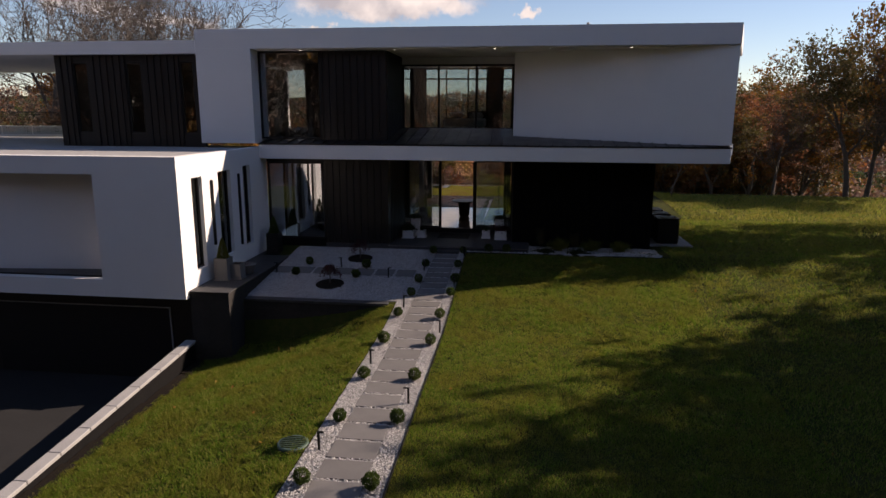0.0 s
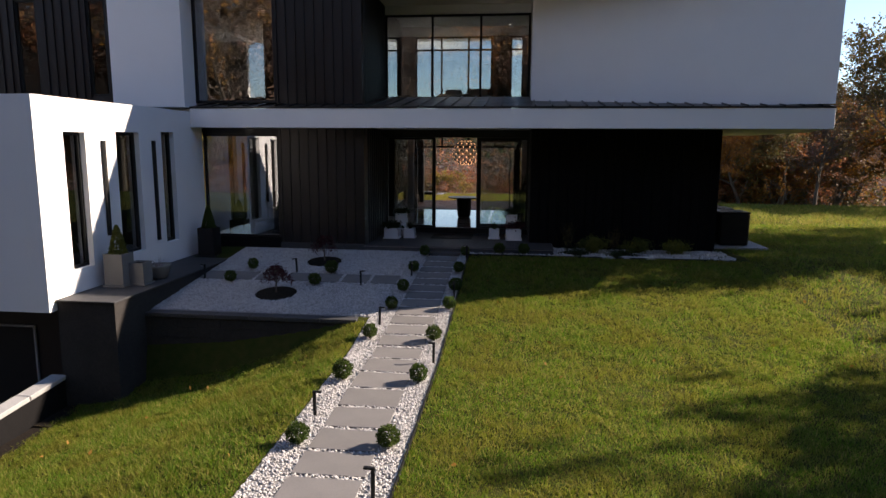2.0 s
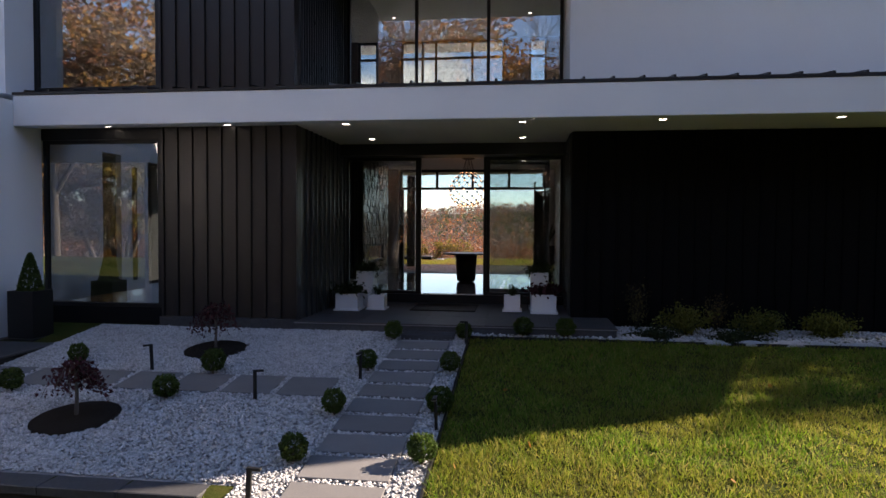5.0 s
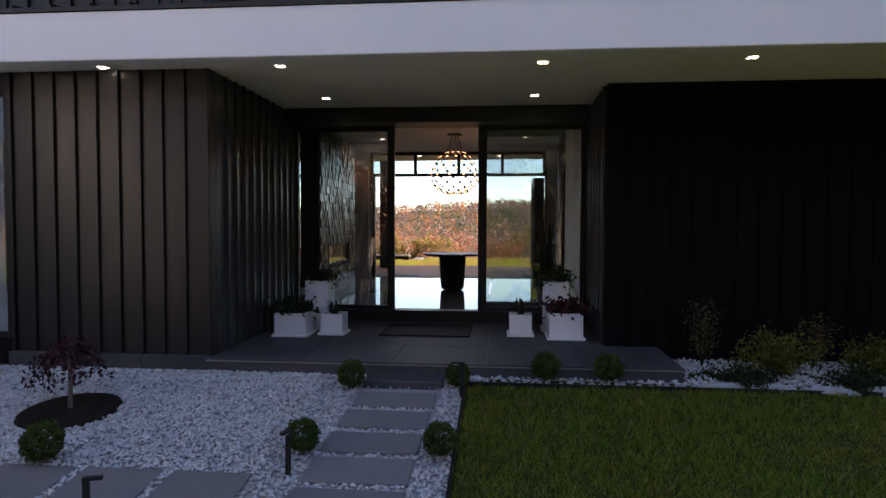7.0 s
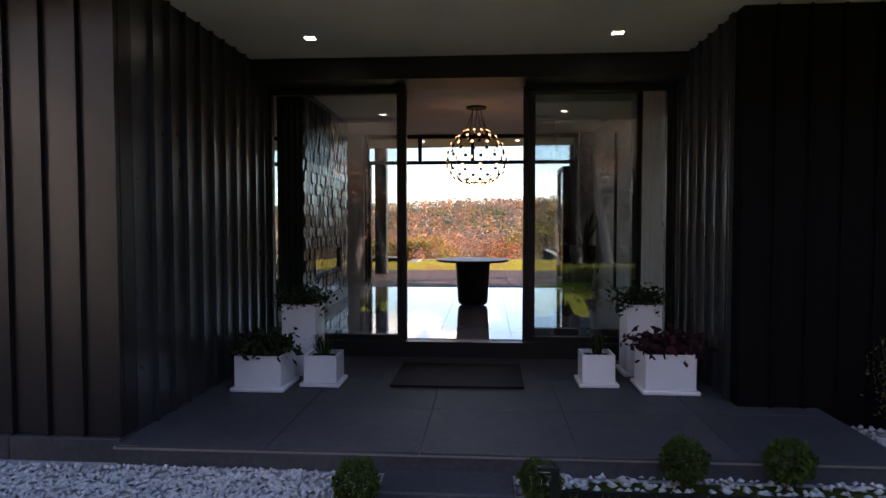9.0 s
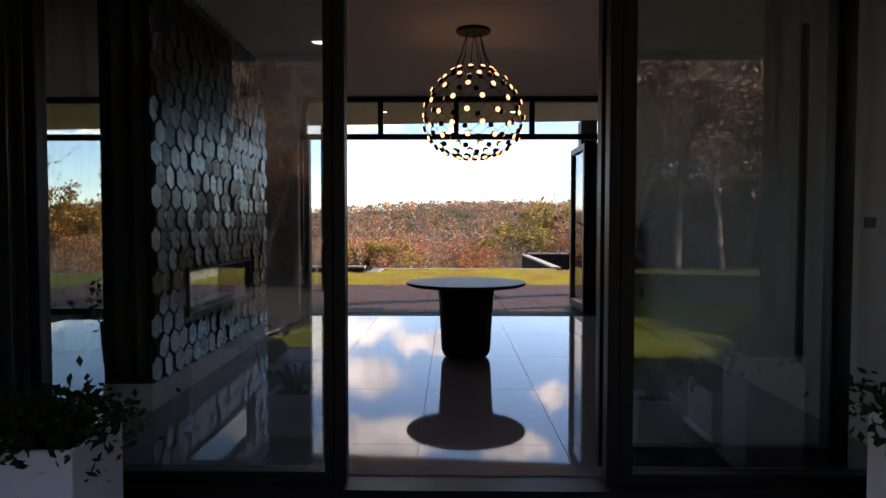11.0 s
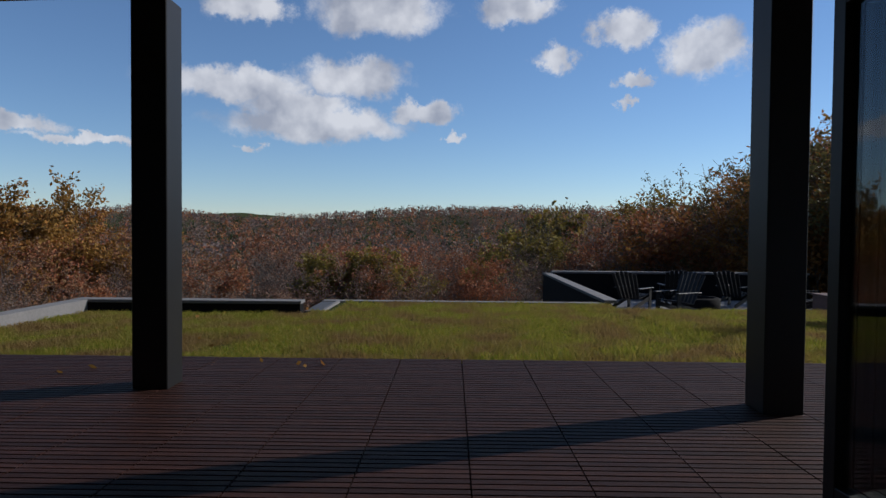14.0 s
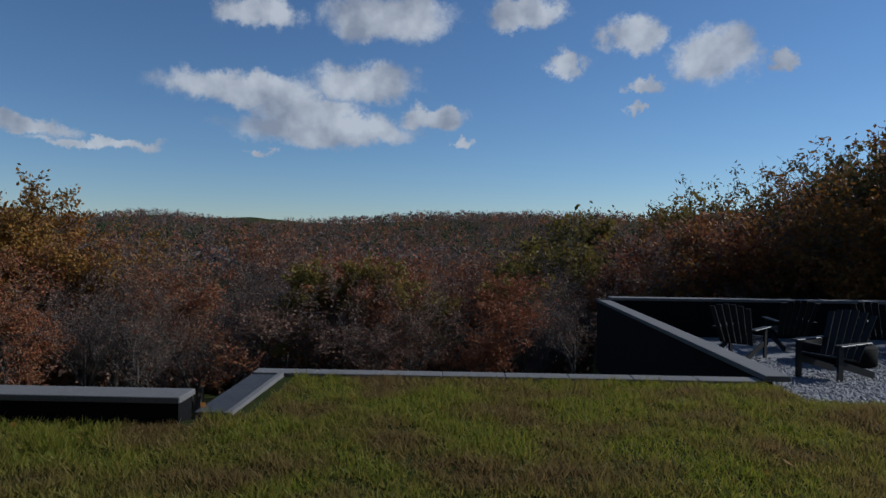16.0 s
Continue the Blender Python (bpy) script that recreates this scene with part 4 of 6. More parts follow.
def make_ball():
    t = empty("box_ball", (0, 0, 0), "round clipped green boxwood shrub beside the path", "shrub", "boxwood balls")
    v, f = leaf_ball("foliage", 0.135, 1500, M_BOXLEAF, 0.016, 0.92, 5)
    ob = mesh_np("foliage", v + (0, 0, 0.155), f, M_BOXLEAF, t)
    bm = bmesh.new()
    bm_tube(bm, [(0, 0, -0.03), (0.01, 0, 0.06), (0, 0.01, 0.16)], [0.016, 0.013, 0.008], 6)
    part("stem", bm, M_BARK, t)
    return t


BALLS = [(-0.46, -3.25), (0.55, -3.16), (0.53, -4.56), (-0.52, -4.58), (-0.54, -5.95), (0.57, -5.85), (-0.58, -7.0), (0.55, -6.9), (-0.70, -8.42), (0.44, -8.42),
         (-0.69, -10.24), (0.44, -10.22), (-0.66, -12.28), (0.40, -12.24), (-0.63, -14.22), (0.40, -14.14), (-0.64, -16.2), (0.42, -16.2),
         (-2.42, -4.88), (-2.55, -5.72), (-4.5, -5.68), (-4.36, -4.72), (1.42, -2.92), (2.03, -2.9)]
ball = make_ball()
for k, (x, y) in enumerate(BALLS):
    m = pose(x, y, front_level(y), random.uniform(-4, 4), random.uniform(-4, 4), random.uniform(0, 360))
    s = random.uniform(0.92, 1.12)
    ob = ball if k == 0 else copy_thing(ball, m)
    ob.matrix_basis = m @ Matrix.Diagonal((s, s, s * random.uniform(0.92, 1.08), 1))


# ---- path lights ----
def make_bollard():
    t = empty("path_light", (0, 0, 0), "slim dark bronze garden light with a bent head", "garden light", "path lights")
    box("post", (-0.02, -0.014, -0.05), (0.02, 0.014, 0.33), M_BLACK, t, 0.003)
    box("head", (-0.095, -0.02, 0.318), (0.022, 0.02, 0.342), M_BLACK, t, 0.004)
    box("lens", (-0.085, -0.014, 0.314), (-0.03, 0.014, 0.3178), M_POT, t)
    return t


BOLLARDS = [(-0.53, -4.9, 80), (-3.25, -4.86, 40), (-1.53, -5.66, 200), (-5.2, -5.5, 30), (-0.66, -7.78, 180), (0.55, -9.34, 0), (-0.71, -11.5, 180), (0.46, -13.32, 0), (-0.70, -15.2, 180), (0.62, -3.4, 0), (0.58, -6.2, 90)]
bol = make_bollard()
for k, (x, y, a) in enumerate(BOLLARDS):
    m = pose(x, y, front_level(y), random.uniform(-2, 2), random.uniform(-2, 2), a)
    if k == 0:
        bol.matrix_basis = m
    else:
        copy_thing(bol, m)

# ---- weeping maples in mulch rings ----
def make_maple(x, y, r, seed, h):
    rg = random.Random(seed)
    z = front_level(y)
    bm = bmesh.new()
    bm_lathe(bm, [(r, -0.05), (r, 0.008), (r * 0.93, 0.018), (r * 0.5, 0.026), (0.02, 0.03)], 36)
    ring = part("mulch_ring", bm, M_MULCH)
    ring.matrix_world = pose(x, y, z + 0.004, 6.5, 0, 0)
    tagged(ring, "round bed of dark bark mulch in white gravel", "mulch", "mulch rings")
    t = empty("weeping_maple", (x, y, z + 0.02), "small weeping maple with deep purple leaves", "tree", "weeping maples")
    bm = bmesh.new()
    bm_tube(bm, [(0, 0, -0.03), (0.01, 0, h * 0.4), (-0.01, 0.01, h * 0.72), (0, 0, h * 0.9)], [0.022, 0.018, 0.015, 0.01], 7)
    part("trunk", bm, M_BARK, t)
    bm, tips = bmesh.new(), []
    for k in range(26):
        a, reach = rg.uniform(0, 6.283), rg.uniform(0.16, 0.36) * h / 0.62
        up = rg.uniform(0.0, 0.10)
        pts = [(0, 0, h * rg.uniform(0.72, 0.9))]
        for s in (0.35, 0.7, 1.0):
            pts.append((math.cos(a + 0.3 * s) * reach * s, math.sin(a + 0.3 * s) * reach * s, pts[0][2] + up * math.sin(s * 2.4) - 0.55 * h * s ** 2.6 * rg.uniform(0.6, 1)))
        bm_tube(bm, pts, [0.007, 0.005, 0.003, 0.0015], 4, False)
        for s in np.linspace(0.2, 1, 34):
            i = min(int(s * 3), 2)
            f = s * 3 - i
            p = [pts[i][j] * (1 - f) + pts[i + 1][j] * f for j in range(3)]
            tips.append([c + rg.gauss(0, 0.028) for c in p])
    tagged(part("branch", bm, M_BARK, t), kind="stuff")
    v, f = leaves_np(np.array(tips), 0.026, np.random.default_rng(seed))
    mesh_np("foliage", v, f, M_PURPLE, t)


make_maple(*MAPLES[0], 3, 0.66)
make_maple(*MAPLES[1], 8, 0.60)


# ---- porch planters ----
def make_planter(x, y, w, h, kind, label, mat=M_POT, z=-0.165, taper=0.0):
    t = empty("planter", (x, y, z), label, "planter", "porch planters")
    bm = bmesh.new()
    bm_box(bm, (-w / 2 - 0.03, -w / 2 - 0.03, 0.0), (w / 2 + 0.03, w / 2 + 0.03, 0.035), 0.008)
    part("saucer", bm, mat, t)
    bm = bmesh.new()
    q = w / 2
    b = [bm.verts.new((sx * (q - taper), sy * (q - taper), 0.035)) for sx, sy in ((-1, -1), (1, -1), (1, 1), (-1, 1))]
    o = [bm.verts.new((sx * q, sy * q, h)) for sx, sy in ((-1, -1), (1, -1), (1, 1), (-1, 1))]
    i_ = [bm.verts.new((sx * (q - 0.022), sy * (q - 0.022), h)) for sx, sy in ((-1, -1), (1, -1), (1, 1), (-1, 1))]
    d = [bm.verts.new((sx * (q - 0.022), sy * (q - 0.022), h - 0.05)) for sx, sy in ((-1, -1), (1, -1), (1, 1), (-1, 1))]
    bm.faces.new(b[::-1])
    for k in range(4):
        j = (k + 1) % 4
        bm.faces.new((b[k], b[j], o[j], o[k]))
        bm.faces.new((o[k], o[j], i_[j], i_[k]))
        bm.faces.new((i_[k], i_[j], d[j], d[k]))
    bm.faces.new(d)
    bmesh.ops.bevel(bm, geom=[e for e in bm.edges], offset=0.004, segments=1, affect="EDGES")
    part("pot", bm, mat, t)
    box("soil", (-q + 0.024, -q + 0.024, h - 0.06), (q - 0.024, q - 0.024, h - 0.035), M_MULCH, t)
    rg = np.random.default_rng(int(abs(x * 100)) + 3)
    if kind == "bushy":
        c = rg.normal(size=(900, 3)) * (w * 0.36, w * 0.36, 0.05) + (0, 0, h + 0.05)
        tr = np.stack([rg.uniform(0.3, 0.62, 120) * w * np.where(rg.random(120) < 0.5, -1, 1), rg.normal(0, w * 0.3, 120), h - rg.uniform(-0.05, 0.13, 120)], 1)
        v, f = leaves_np(np.r_[c, tr], 0.022, rg)
        tagged(mesh_np("plant", v, f, M_DARKLEAF, t), kind="stuff")
    elif kind == "heuchera":
        c = rg.normal(size=(420, 3)) * (w * 0.34, w * 0.34, 0.045) + (0, 0, h + 0.06)
        v, f = leaves_np(c, 0.042, rg)
        tagged(mesh_np("plant", v, f, M_PURPLE if x > 0 else M_DARKLEAF, t), kind="stuff")
    elif kind == "grass":
        bm = bmesh.new()
        for k in range(40):
            a, r, up = rg.uniform(0, 6.283), rg.uniform(0.08, 0.24), rg.uniform(0.05, 0.2)
            dx, dy = math.cos(a), math.sin(a)
            pts = [(0.03 * dx, 0.03 * dy, h - 0.04), (dx * r * 0.5, dy * r * 0.5, h + up), (dx * r, dy * r, h + up * 0.3 - 0.02)]
            n = Vector((-dy, dx, 0)) * 0.006
            vs = [(bm.verts.new(Vector(p) - n * s), bm.verts.new(Vector(p) + n * s)) for p, s in zip(pts, (1, 0.8, 0.15))]
            for (a0, a1), (b0, b1) in zip(vs, vs[1:]):
                bm.faces.new((a0, a1, b1, b0))
        tagged(part("plant", bm, M_DARKLEAF, t), kind="stuff")
    elif kind == "cone":
        n = 2600
        hz = rg.uniform(0, 1, n) ** 1.3
        a = rg.uniform(0, 6.283, n)
        r = 0.16 * (1 - hz) ** 0.7 * rg.uniform(0.75, 1.08, n) + 0.01
        c = np.stack([np.cos(a) * r, np.sin(a) * r, h + 0.0 + hz * 0.56], 1)
        v, f = leaves_np(c, 0.02, rg)
        mesh_np("plant", v, f, M_YELLOWLEAF if y < -6 else M_BOXLEAF, t)
    return t


make_planter(-1.66, -1.34, 0.40, 0.30, "heuchera", "square white planter with a leafy dark plant on the porch")
make_planter(-1.18, -1.2, 0.29, 0.27, "grass", "small square white planter with spiky leaves on the porch")
make_planter(-1.48, -0.80, 0.32, 0.66, "bushy", "tall white planter with a trailing shrub on the porch")
make_planter(1.22, -1.06, 0.28, 0.28, "grass", "small square white planter with spiky leaves on the porch")
make_planter(1.77, -1.20, 0.41, 0.33, "heuchera", "square white planter with low purple plants on the porch")
make_planter(1.70, -0.62, 0.32, 0.66, "bushy", "tall white planter with a trailing shrub on the porch")
make_planter(-6.12, -7.22, 0.40, 0.66, "cone", "tall grey planter with a clipped cone of golden cypress", M_POT_G, -0.42)
make_planter(-5.78, -7.05, 0.33, 0.46, "none", "square grey planter holding bare soil on the landing", M_POT_G, -0.42)
make_planter(-6.0, -3.6, 0.42, 0.74, "cone", "tall dark planter with a clipped evergreen cone", M_BLACK, -0.42)
t = empty("plant_bowl", (-5.72, -6.45, -0.42), "round dark bowl planter with sparse red stems", "planter")
bm = bmesh.new()
bm_lathe(bm, [(0.13, 0.0), (0.17, 0.05), (0.23, 0.25), (0.25, 0.30), (0.23, 0.30), (0.20, 0.26)], 28)
part("pot", bm, M_POT_G, t)
bm = bmesh.new()
for k in range(16):
    a = random.uniform(0, 6.283)
    bm_tube(bm, [(0.05 * math.cos(a), 0.05 * math.sin(a), 0.25), (0.16 * math.cos(a), 0.16 * math.sin(a), random.uniform(0.36, 0.48))], [0.003, 0.001], 4, False)
tagged(part("plant", bm, M_PURPLE, t), kind="stuff")
tagged(box("door_mat", (-0.58, -1.30, -0.166), (0.58, -0.40, -0.150), M_METAL_M, None, 0.004), "dark coir door mat on the porch", "door mat")


# ---- shrubs along the dark wall, and the cooling units ----
def shrub(x, y, r, h, mat, n, size, label, seed):
    t = empty("shrub", (x, y, front_level(y)), label, "shrub", "wall shrubs")
    rg = np.random.default_rng(seed)
    bm = bmesh.new()
    cs = []
    for k in range(30):
        a, q = rg.uniform(0, 6.283), rg.uniform(0.2, 1) * r
        tip = np.array((math.cos(a) * q, math.sin(a) * q, h * rg.uniform(0.5, 1.0) * (1 - 0.3 * q / r)))
        bm_tube(bm, [(0, 0, -0.02), tuple(tip * (0.35, 0.35, 0.5)), tuple(tip)], [0.008, 0.005, 0.002], 4, False)
        w = rg.uniform(0.3, 1, n // 30)[:, None]
        cs.append(tip * w + rg.normal(0, 0.05, (n // 30, 3)))
    tagged(part("twig", bm, M_TWIG, t), kind="stuff")
    c = np.concatenate(cs)
    c[:, 2] = np.maximum(c[:, 2], 0.02)
    v, f = leaves_np(c, size, rg)
    mesh_np("foliage", v, f, mat, t)


shrub(3.85, -2.4, 0.50, 0.52, M_YELLOWLEAF, 2400, 0.022, "loose yellow-green shrub by the dark wall", 1)
shrub(4.95, -2.3, 0.45, 0.42, M_YELLOWLEAF, 2400, 0.022, "loose yellow-green shrub by the dark wall", 2)
shrub(5.9, -2.3, 0.42, 0.40, M_YELLOWLEAF, 2200, 0.022, "loose yellow-green shrub by the dark wall", 3)
shrub(3.2, -2.0, 0.24, 0.92, M_OLIVE, 620, 0.016, "thin upright shrub with sparse brown leaves", 4)
shrub(4.4, -1.98, 0.22, 0.75, M_OLIVE, 520, 0.016, "thin upright shrub with sparse brown leaves", 5)
shrub(3.35, -2.75, 0.42, 0.14, M_DARKLEAF, 1500, 0.02, "low spreading juniper at the gravel edge", 6)
shrub(4.5, -2.8, 0.45, 0.13, M_DARKLEAF, 1500, 0.02, "low spreading juniper at the gravel edge", 7)
for k in range(9):
    bm = bmesh.new()
    bmesh.ops.create_icosphere(bm, subdivisions=2, radius=1.0)
    for v in bm.verts:
        v.co *= 1 + 0.22 * noise.noise(v.co * 1.7 + Vector((k, 0, 0)))
    rock = part("edge_stone", bm, M_CONC)
    rock.matrix_world = pose(3.0 + 0.52 * k + random.uniform(-0.1, 0.1), -3.0 + random.uniform(-0.03, 0.05) + (0.25 if k > 6 else 0), -0.31, 0, 0, random.uniform(-15, 15)) @ Matrix.Diagonal((random.uniform(0.16, 0.28), 0.1, 0.05, 1))
    tagged(rock, "flat pale edging stone beside the lawn", "stone", "edging stones")


def cooling_unit(x, y):
    t = empty("air_conditioner", (x, y, -0.28), "dark grey outdoor air conditioning unit with louvred sides", "air conditioner", "cooling units")
    box("body", (-0.38, -0.38, 0.02), (0.38, 0.38, 0.90), M_BLACK, t, 0.03)
    box("lid", (-0.40, -0.40, 0.90), (0.40, 0.40, 0.95), M_FRAME, t, 0.015)
    for k in range(14):
        z = 0.08 + 0.057 * k
        boxes("louvre", [((-0.36, -0.392, z), (0.36, -0.381, z + 0.03)), ((0.381, -0.36, z), (0.392, 0.36, z + 0.03))], M_FRAME, t)
    bm = bmesh.new()
    bm_lathe(bm, [(0.30, 0.951), (0.30, 0.962), (0.26, 0.962), (0.1, 0.958), (0.02, 0.958)], 24)
    part("fan_guard", bm, M_BLACK, t)


cooling_unit(7.85, -0.35)
cooling_unit(7.75, 0.75)
cooling_unit(7.7, 1.85)
struct("pavement_unit_pad", (7.2, -0.95, -0.36), (8.7, 2.4, -0.28), M_CONC, "pale concrete pad under the cooling units", 0.01, "pad")
mh = empty("manhole_cover", (-1.2, -15.05, -1.07), "green plastic utility cover in the lawn", "utility cover")
bm = bmesh.new()
bm_lathe(bm, [(0.26, -0.05), (0.26, 0.012), (0.24, 0.02), (0.03, 0.022)], 28)
part("lid", bm, material("green_plastic", (0.035, 0.07, 0.055), 0.6, tone=(0.05, 0.085, 0.07)), mh)
for k in range(7):
    y = -0.18 + 0.06 * k
    w = math.sqrt(0.24 ** 2 - y * y) * 0.9
    box("ridge", (-w, y - 0.012, 0.02), (w, y + 0.012, 0.03), M_DARKLEAF, mh)
vent = empty("roof_vent", (4.6, -1.0, ROOF_T), "thin grey vent pipe on the flat roof", "vent pipe")
bm = bmesh.new()
bm_lathe(bm, [(0.04, -0.02), (0.04, 0.30), (0.055, 0.30), (0.055, 0.36)], 12)
part("pipe", bm, M_CONC, vent)


# ---- downlights ----
def downlight(x, y, z, label):
    t = empty("downlight", (x, y, z), label, "downlight", "recessed downlights")
    boxes("trim_ring", [((-0.06, -0.06, -0.006), (0.06, -0.045, 0.001)), ((-0.06, 0.045, -0.006), (0.06, 0.06, 0.001)), ((-0.06, -0.045, -0.006), (-0.045, 0.045, 0.001)), ((0.045, -0.045, -0.006), (0.06, 0.045, 0.001))], M_WHITE, t)
    box("lens", (-0.045, -0.045, -0.004), (0.045, 0.045, 0.001), M_LAMP, t)


for x, y in ((-3.2, -2.87), (-1.32, -2.77), (-1.31, -1.09), (1.38, -1.06), (1.38, -2.71), (3.4, -2.74), (5.83, -2.72), (7.9, -2.7), (-5.2, -2.9)):
    downlight(x, y, DECK_B, "small square recessed light in the porch soffit, lit")
for x, y in ((-1.25, 1.7), (1.35, 3.9), (1.5, 1.7), (-1.3, 4.6)):
    downlight(x, y, CEIL, "small square recessed light in the hall ceiling, lit")
for x in (-1.2, 0.9):
    downlight(x, 7.4, 3.05, "small square recessed light in the terrace soffit, lit")
for x in (-5.0, -1.8, 1.5, 5.8, 3.3):
    downlight(x, -2.95, ROOF_B - 0.03, "small recessed light in the roof soffit, lit")

# ---- hearth: hexagon tiles, firebox ----
R_HEX = 0.096
bm = bmesh.new()
lo = [bm.verts.new((0, R_HEX * 0.98 * math.cos(math.pi / 3 * i + math.pi / 6), R_HEX * 0.98 * math.sin(math.pi / 3 * i + math.pi / 6))) for i in range(6)]
hi = [bm.verts.new((0.018, v.co.y * 0.91, v.co.z * 0.91)) for v in lo]
bm.faces.new(hi)
for i in range(6):
    bm.faces.new((lo[i], lo[(i + 1) % 6], hi[(i + 1) % 6], hi[i]))
hex_mesh = bpy.data.meshes.new("hex_tile")
bm.to_mesh(hex_mesh)
bm.free()
hex_mesh.materials.append(M_HEX)
w_hex = R_HEX * math.sqrt(3)
for row in range(21):
    z = 0.26 + row * R_HEX * 1.5
    for k in range(20):
        y = HY0 + 0.06 + k * w_hex + (w_hex / 2 if row % 2 else 0)
        if y > HY1 - 0.05 or z > CEIL - 0.08:
            continue
        if FP[0] - 0.09 < y < FP[1] + 0.09 and FP[2] - 0.09 < z < FP[3] + 0.09:
            continue
        ob = new("hex_tile", hex_mesh)
        ob.parent = hearth
        # every tile stands proud by its own amount and tips a little
        ob.matrix_basis = pose(HX1 + 0.001 + random.uniform(0, 0.02), y, z, 0, random.uniform(-3.5, 3.5), random.uniform(-3.5, 3.5))
fb = empty("firebox", (HX0, FP[0], FP[2]), "see-through glass fronted fireplace with a black steel surround", "fireplace")
L_, H_ = FP[1] - FP[0], FP[3] - FP[2]
W_ = HX1 - HX0
for nm, a, b in (("bottom_plate", (0, 0, 0.0), (W_ + 0.02, L_, 0.02)), ("top_plate", (0, 0, H_ - 0.02), (W_ + 0.02, L_, H_)),
                 ("side_plate", (0, 0, 0.02), (W_ + 0.02, 0.02, H_ - 0.02)), ("side_plate", (0, L_ - 0.02, 0.02), (W_ + 0.02, L_, H_ - 0.02))):
    box(nm, a, b, M_BLACK, fb, 0.002)
fb.matrix_basis = HEARTH @ fb.matrix_basis
pane = box("glass", (W_ - 0.01, 0.02, 0.02), (W_ - 0.004, L_ - 0.02, H_ - 0.02), M_GLASS, fb)
box("burner", (0.12, 0.25, 0.02), (0.24, L_ - 0.25, 0.05), M_FRAME, fb, 0.004)
fp = empty("hearth_plant", (-2.85, 2.3, 0.0), "dark leafy plant standing beyond the fireplace", "plant")
bm = bmesh.new()
bm_lathe(bm, [(0.12, 0), (0.15, 0.1), (0.17, 0.42), (0.15, 0.42), (0.13, 0.38)], 20)
part("pot", bm, M_BLACK, fp)
rg = np.random.default_rng(3)
v, f = leaves_np(rg.normal(size=(380, 3)) * (0.13, 0.2, 0.10) + (0, 0, 0.6), 0.03, rg)
mesh_np("foliage", v, f, M_DARKLEAF, fp)


# ---- round table ----
table = empty("round_table", (0.035, 2.95, 0.0), "round dark stone table on a thick drum pedestal", "table")
M_TOP = material("honed_dark_stone", (0.010, 0.010, 0.0125), 0.45, spec=0.13, tone=(0.026, 0.026, 0.03), scale=3, fine=40, amount=0.8, rough_var=0.02)
bm = bmesh.new()
bm_lathe(bm, [(0.24, 0.645), (0.515, 0.662), (0.55, 0.676), (0.555, 0.69), (0.549, 0.698), (0.543, 0.6983), (0.50, 0.6983), (0.02, 0.6983)], 72)
part("tabletop", bm, M_TOP, table)
bm = bmesh.new()
bm_lathe(bm, [(0.16, 0.0), (0.205, 0.02), (0.225, 0.06), (0.23, 0.12), (0.245, 0.40), (0.262, 0.645)], 48)
part("pedestal", bm, M_BLACK, table)

# ---- chandelier: a net of cables with lamp discs at its knots ----
CH = (0.09, 2.75)
chand = empty("chandelier", (CH[0], CH[1], CEIL), "large net chandelier of thin black cables with many warm disc lamps", "chandelier")
bm = bmesh.new()
bm_lathe(bm, [(0.145, -0.075), (0.15, -0.07), (0.15, -0.004), (0.02, -0.002)], 32)
part("canopy", bm, M_BLACK, chand)
NR, RINGS = 11, []
PROFILE = [(0.19, -0.42), (0.30, -0.50), (0.385, -0.60), (0.44, -0.71), (0.465, -0.82), (0.455, -0.92), (0.415, -1.01), (0.345, -1.08), (0.255, -1.13), (0.15, -1.165)]
for k, (r, z) in enumerate(PROFILE):
    n, r = NR, r * 0.94
    RINGS.append([(r * math.cos(2 * math.pi * (i + 0.5 * (k % 2)) / n), r * math.sin(2 * math.pi * (i + 0.5 * (k % 2)) / n), z) for i in range(n)])
bm = bmesh.new()
for k in range(len(RINGS) - 1):
    for i in range(NR):
        for j in ((i - 1, i) if k % 2 == 0 else (i, i + 1)):
            bm_tube(bm, [RINGS[k][i], RINGS[k + 1][j % NR]], [0.0022, 0.0022], 3, False)
for i in range(NR):
    a = 2 * math.pi * (i // 2 * 2 + 0.5) / NR
    p = RINGS[0][i]
    bm_tube(bm, [(0.06 * math.cos(a), 0.06 * math.sin(a), -0.07), (p[0] * 0.62, p[1] * 0.62, -0.27), p], [0.003, 0.0045, 0.0045], 4, False)
part("cable_net", bm, M_BLACK, chand)
disc, lens = bmesh.new(), bmesh.new()
bm_lathe(disc, [(0.021, -0.008), (0.0255, 0.0), (0.0255, 0.014), (0.022, 0.018)], 14)
bm_lathe(lens, [(0.0215, 0.0185), (0.0222, 0.021), (0.016, 0.025)], 14)
disc_me, lens_me = bpy.data.meshes.new("lamp_disc"), bpy.data.meshes.new("lens")
for b, me, m in ((disc, disc_me, M_BLACK), (lens, lens_me, M_BULB)):
    b.to_mesh(me)
    b.free()
    me.materials.append(m)
for k, ring in enumerate(RINGS):
    z_mid = -0.8
    for i, p in enumerate(ring):
        out = Vector((p[0], p[1], (p[2] - z_mid) * 0.8)).normalized()
        d = new("lamp_disc", disc_me)
        d.parent = chand
        d.matrix_basis = Matrix.Translation(p) @ out.to_track_quat("Z", "Y").to_matrix().to_4x4()
        l = new("lens", lens_me)
        l.parent = d


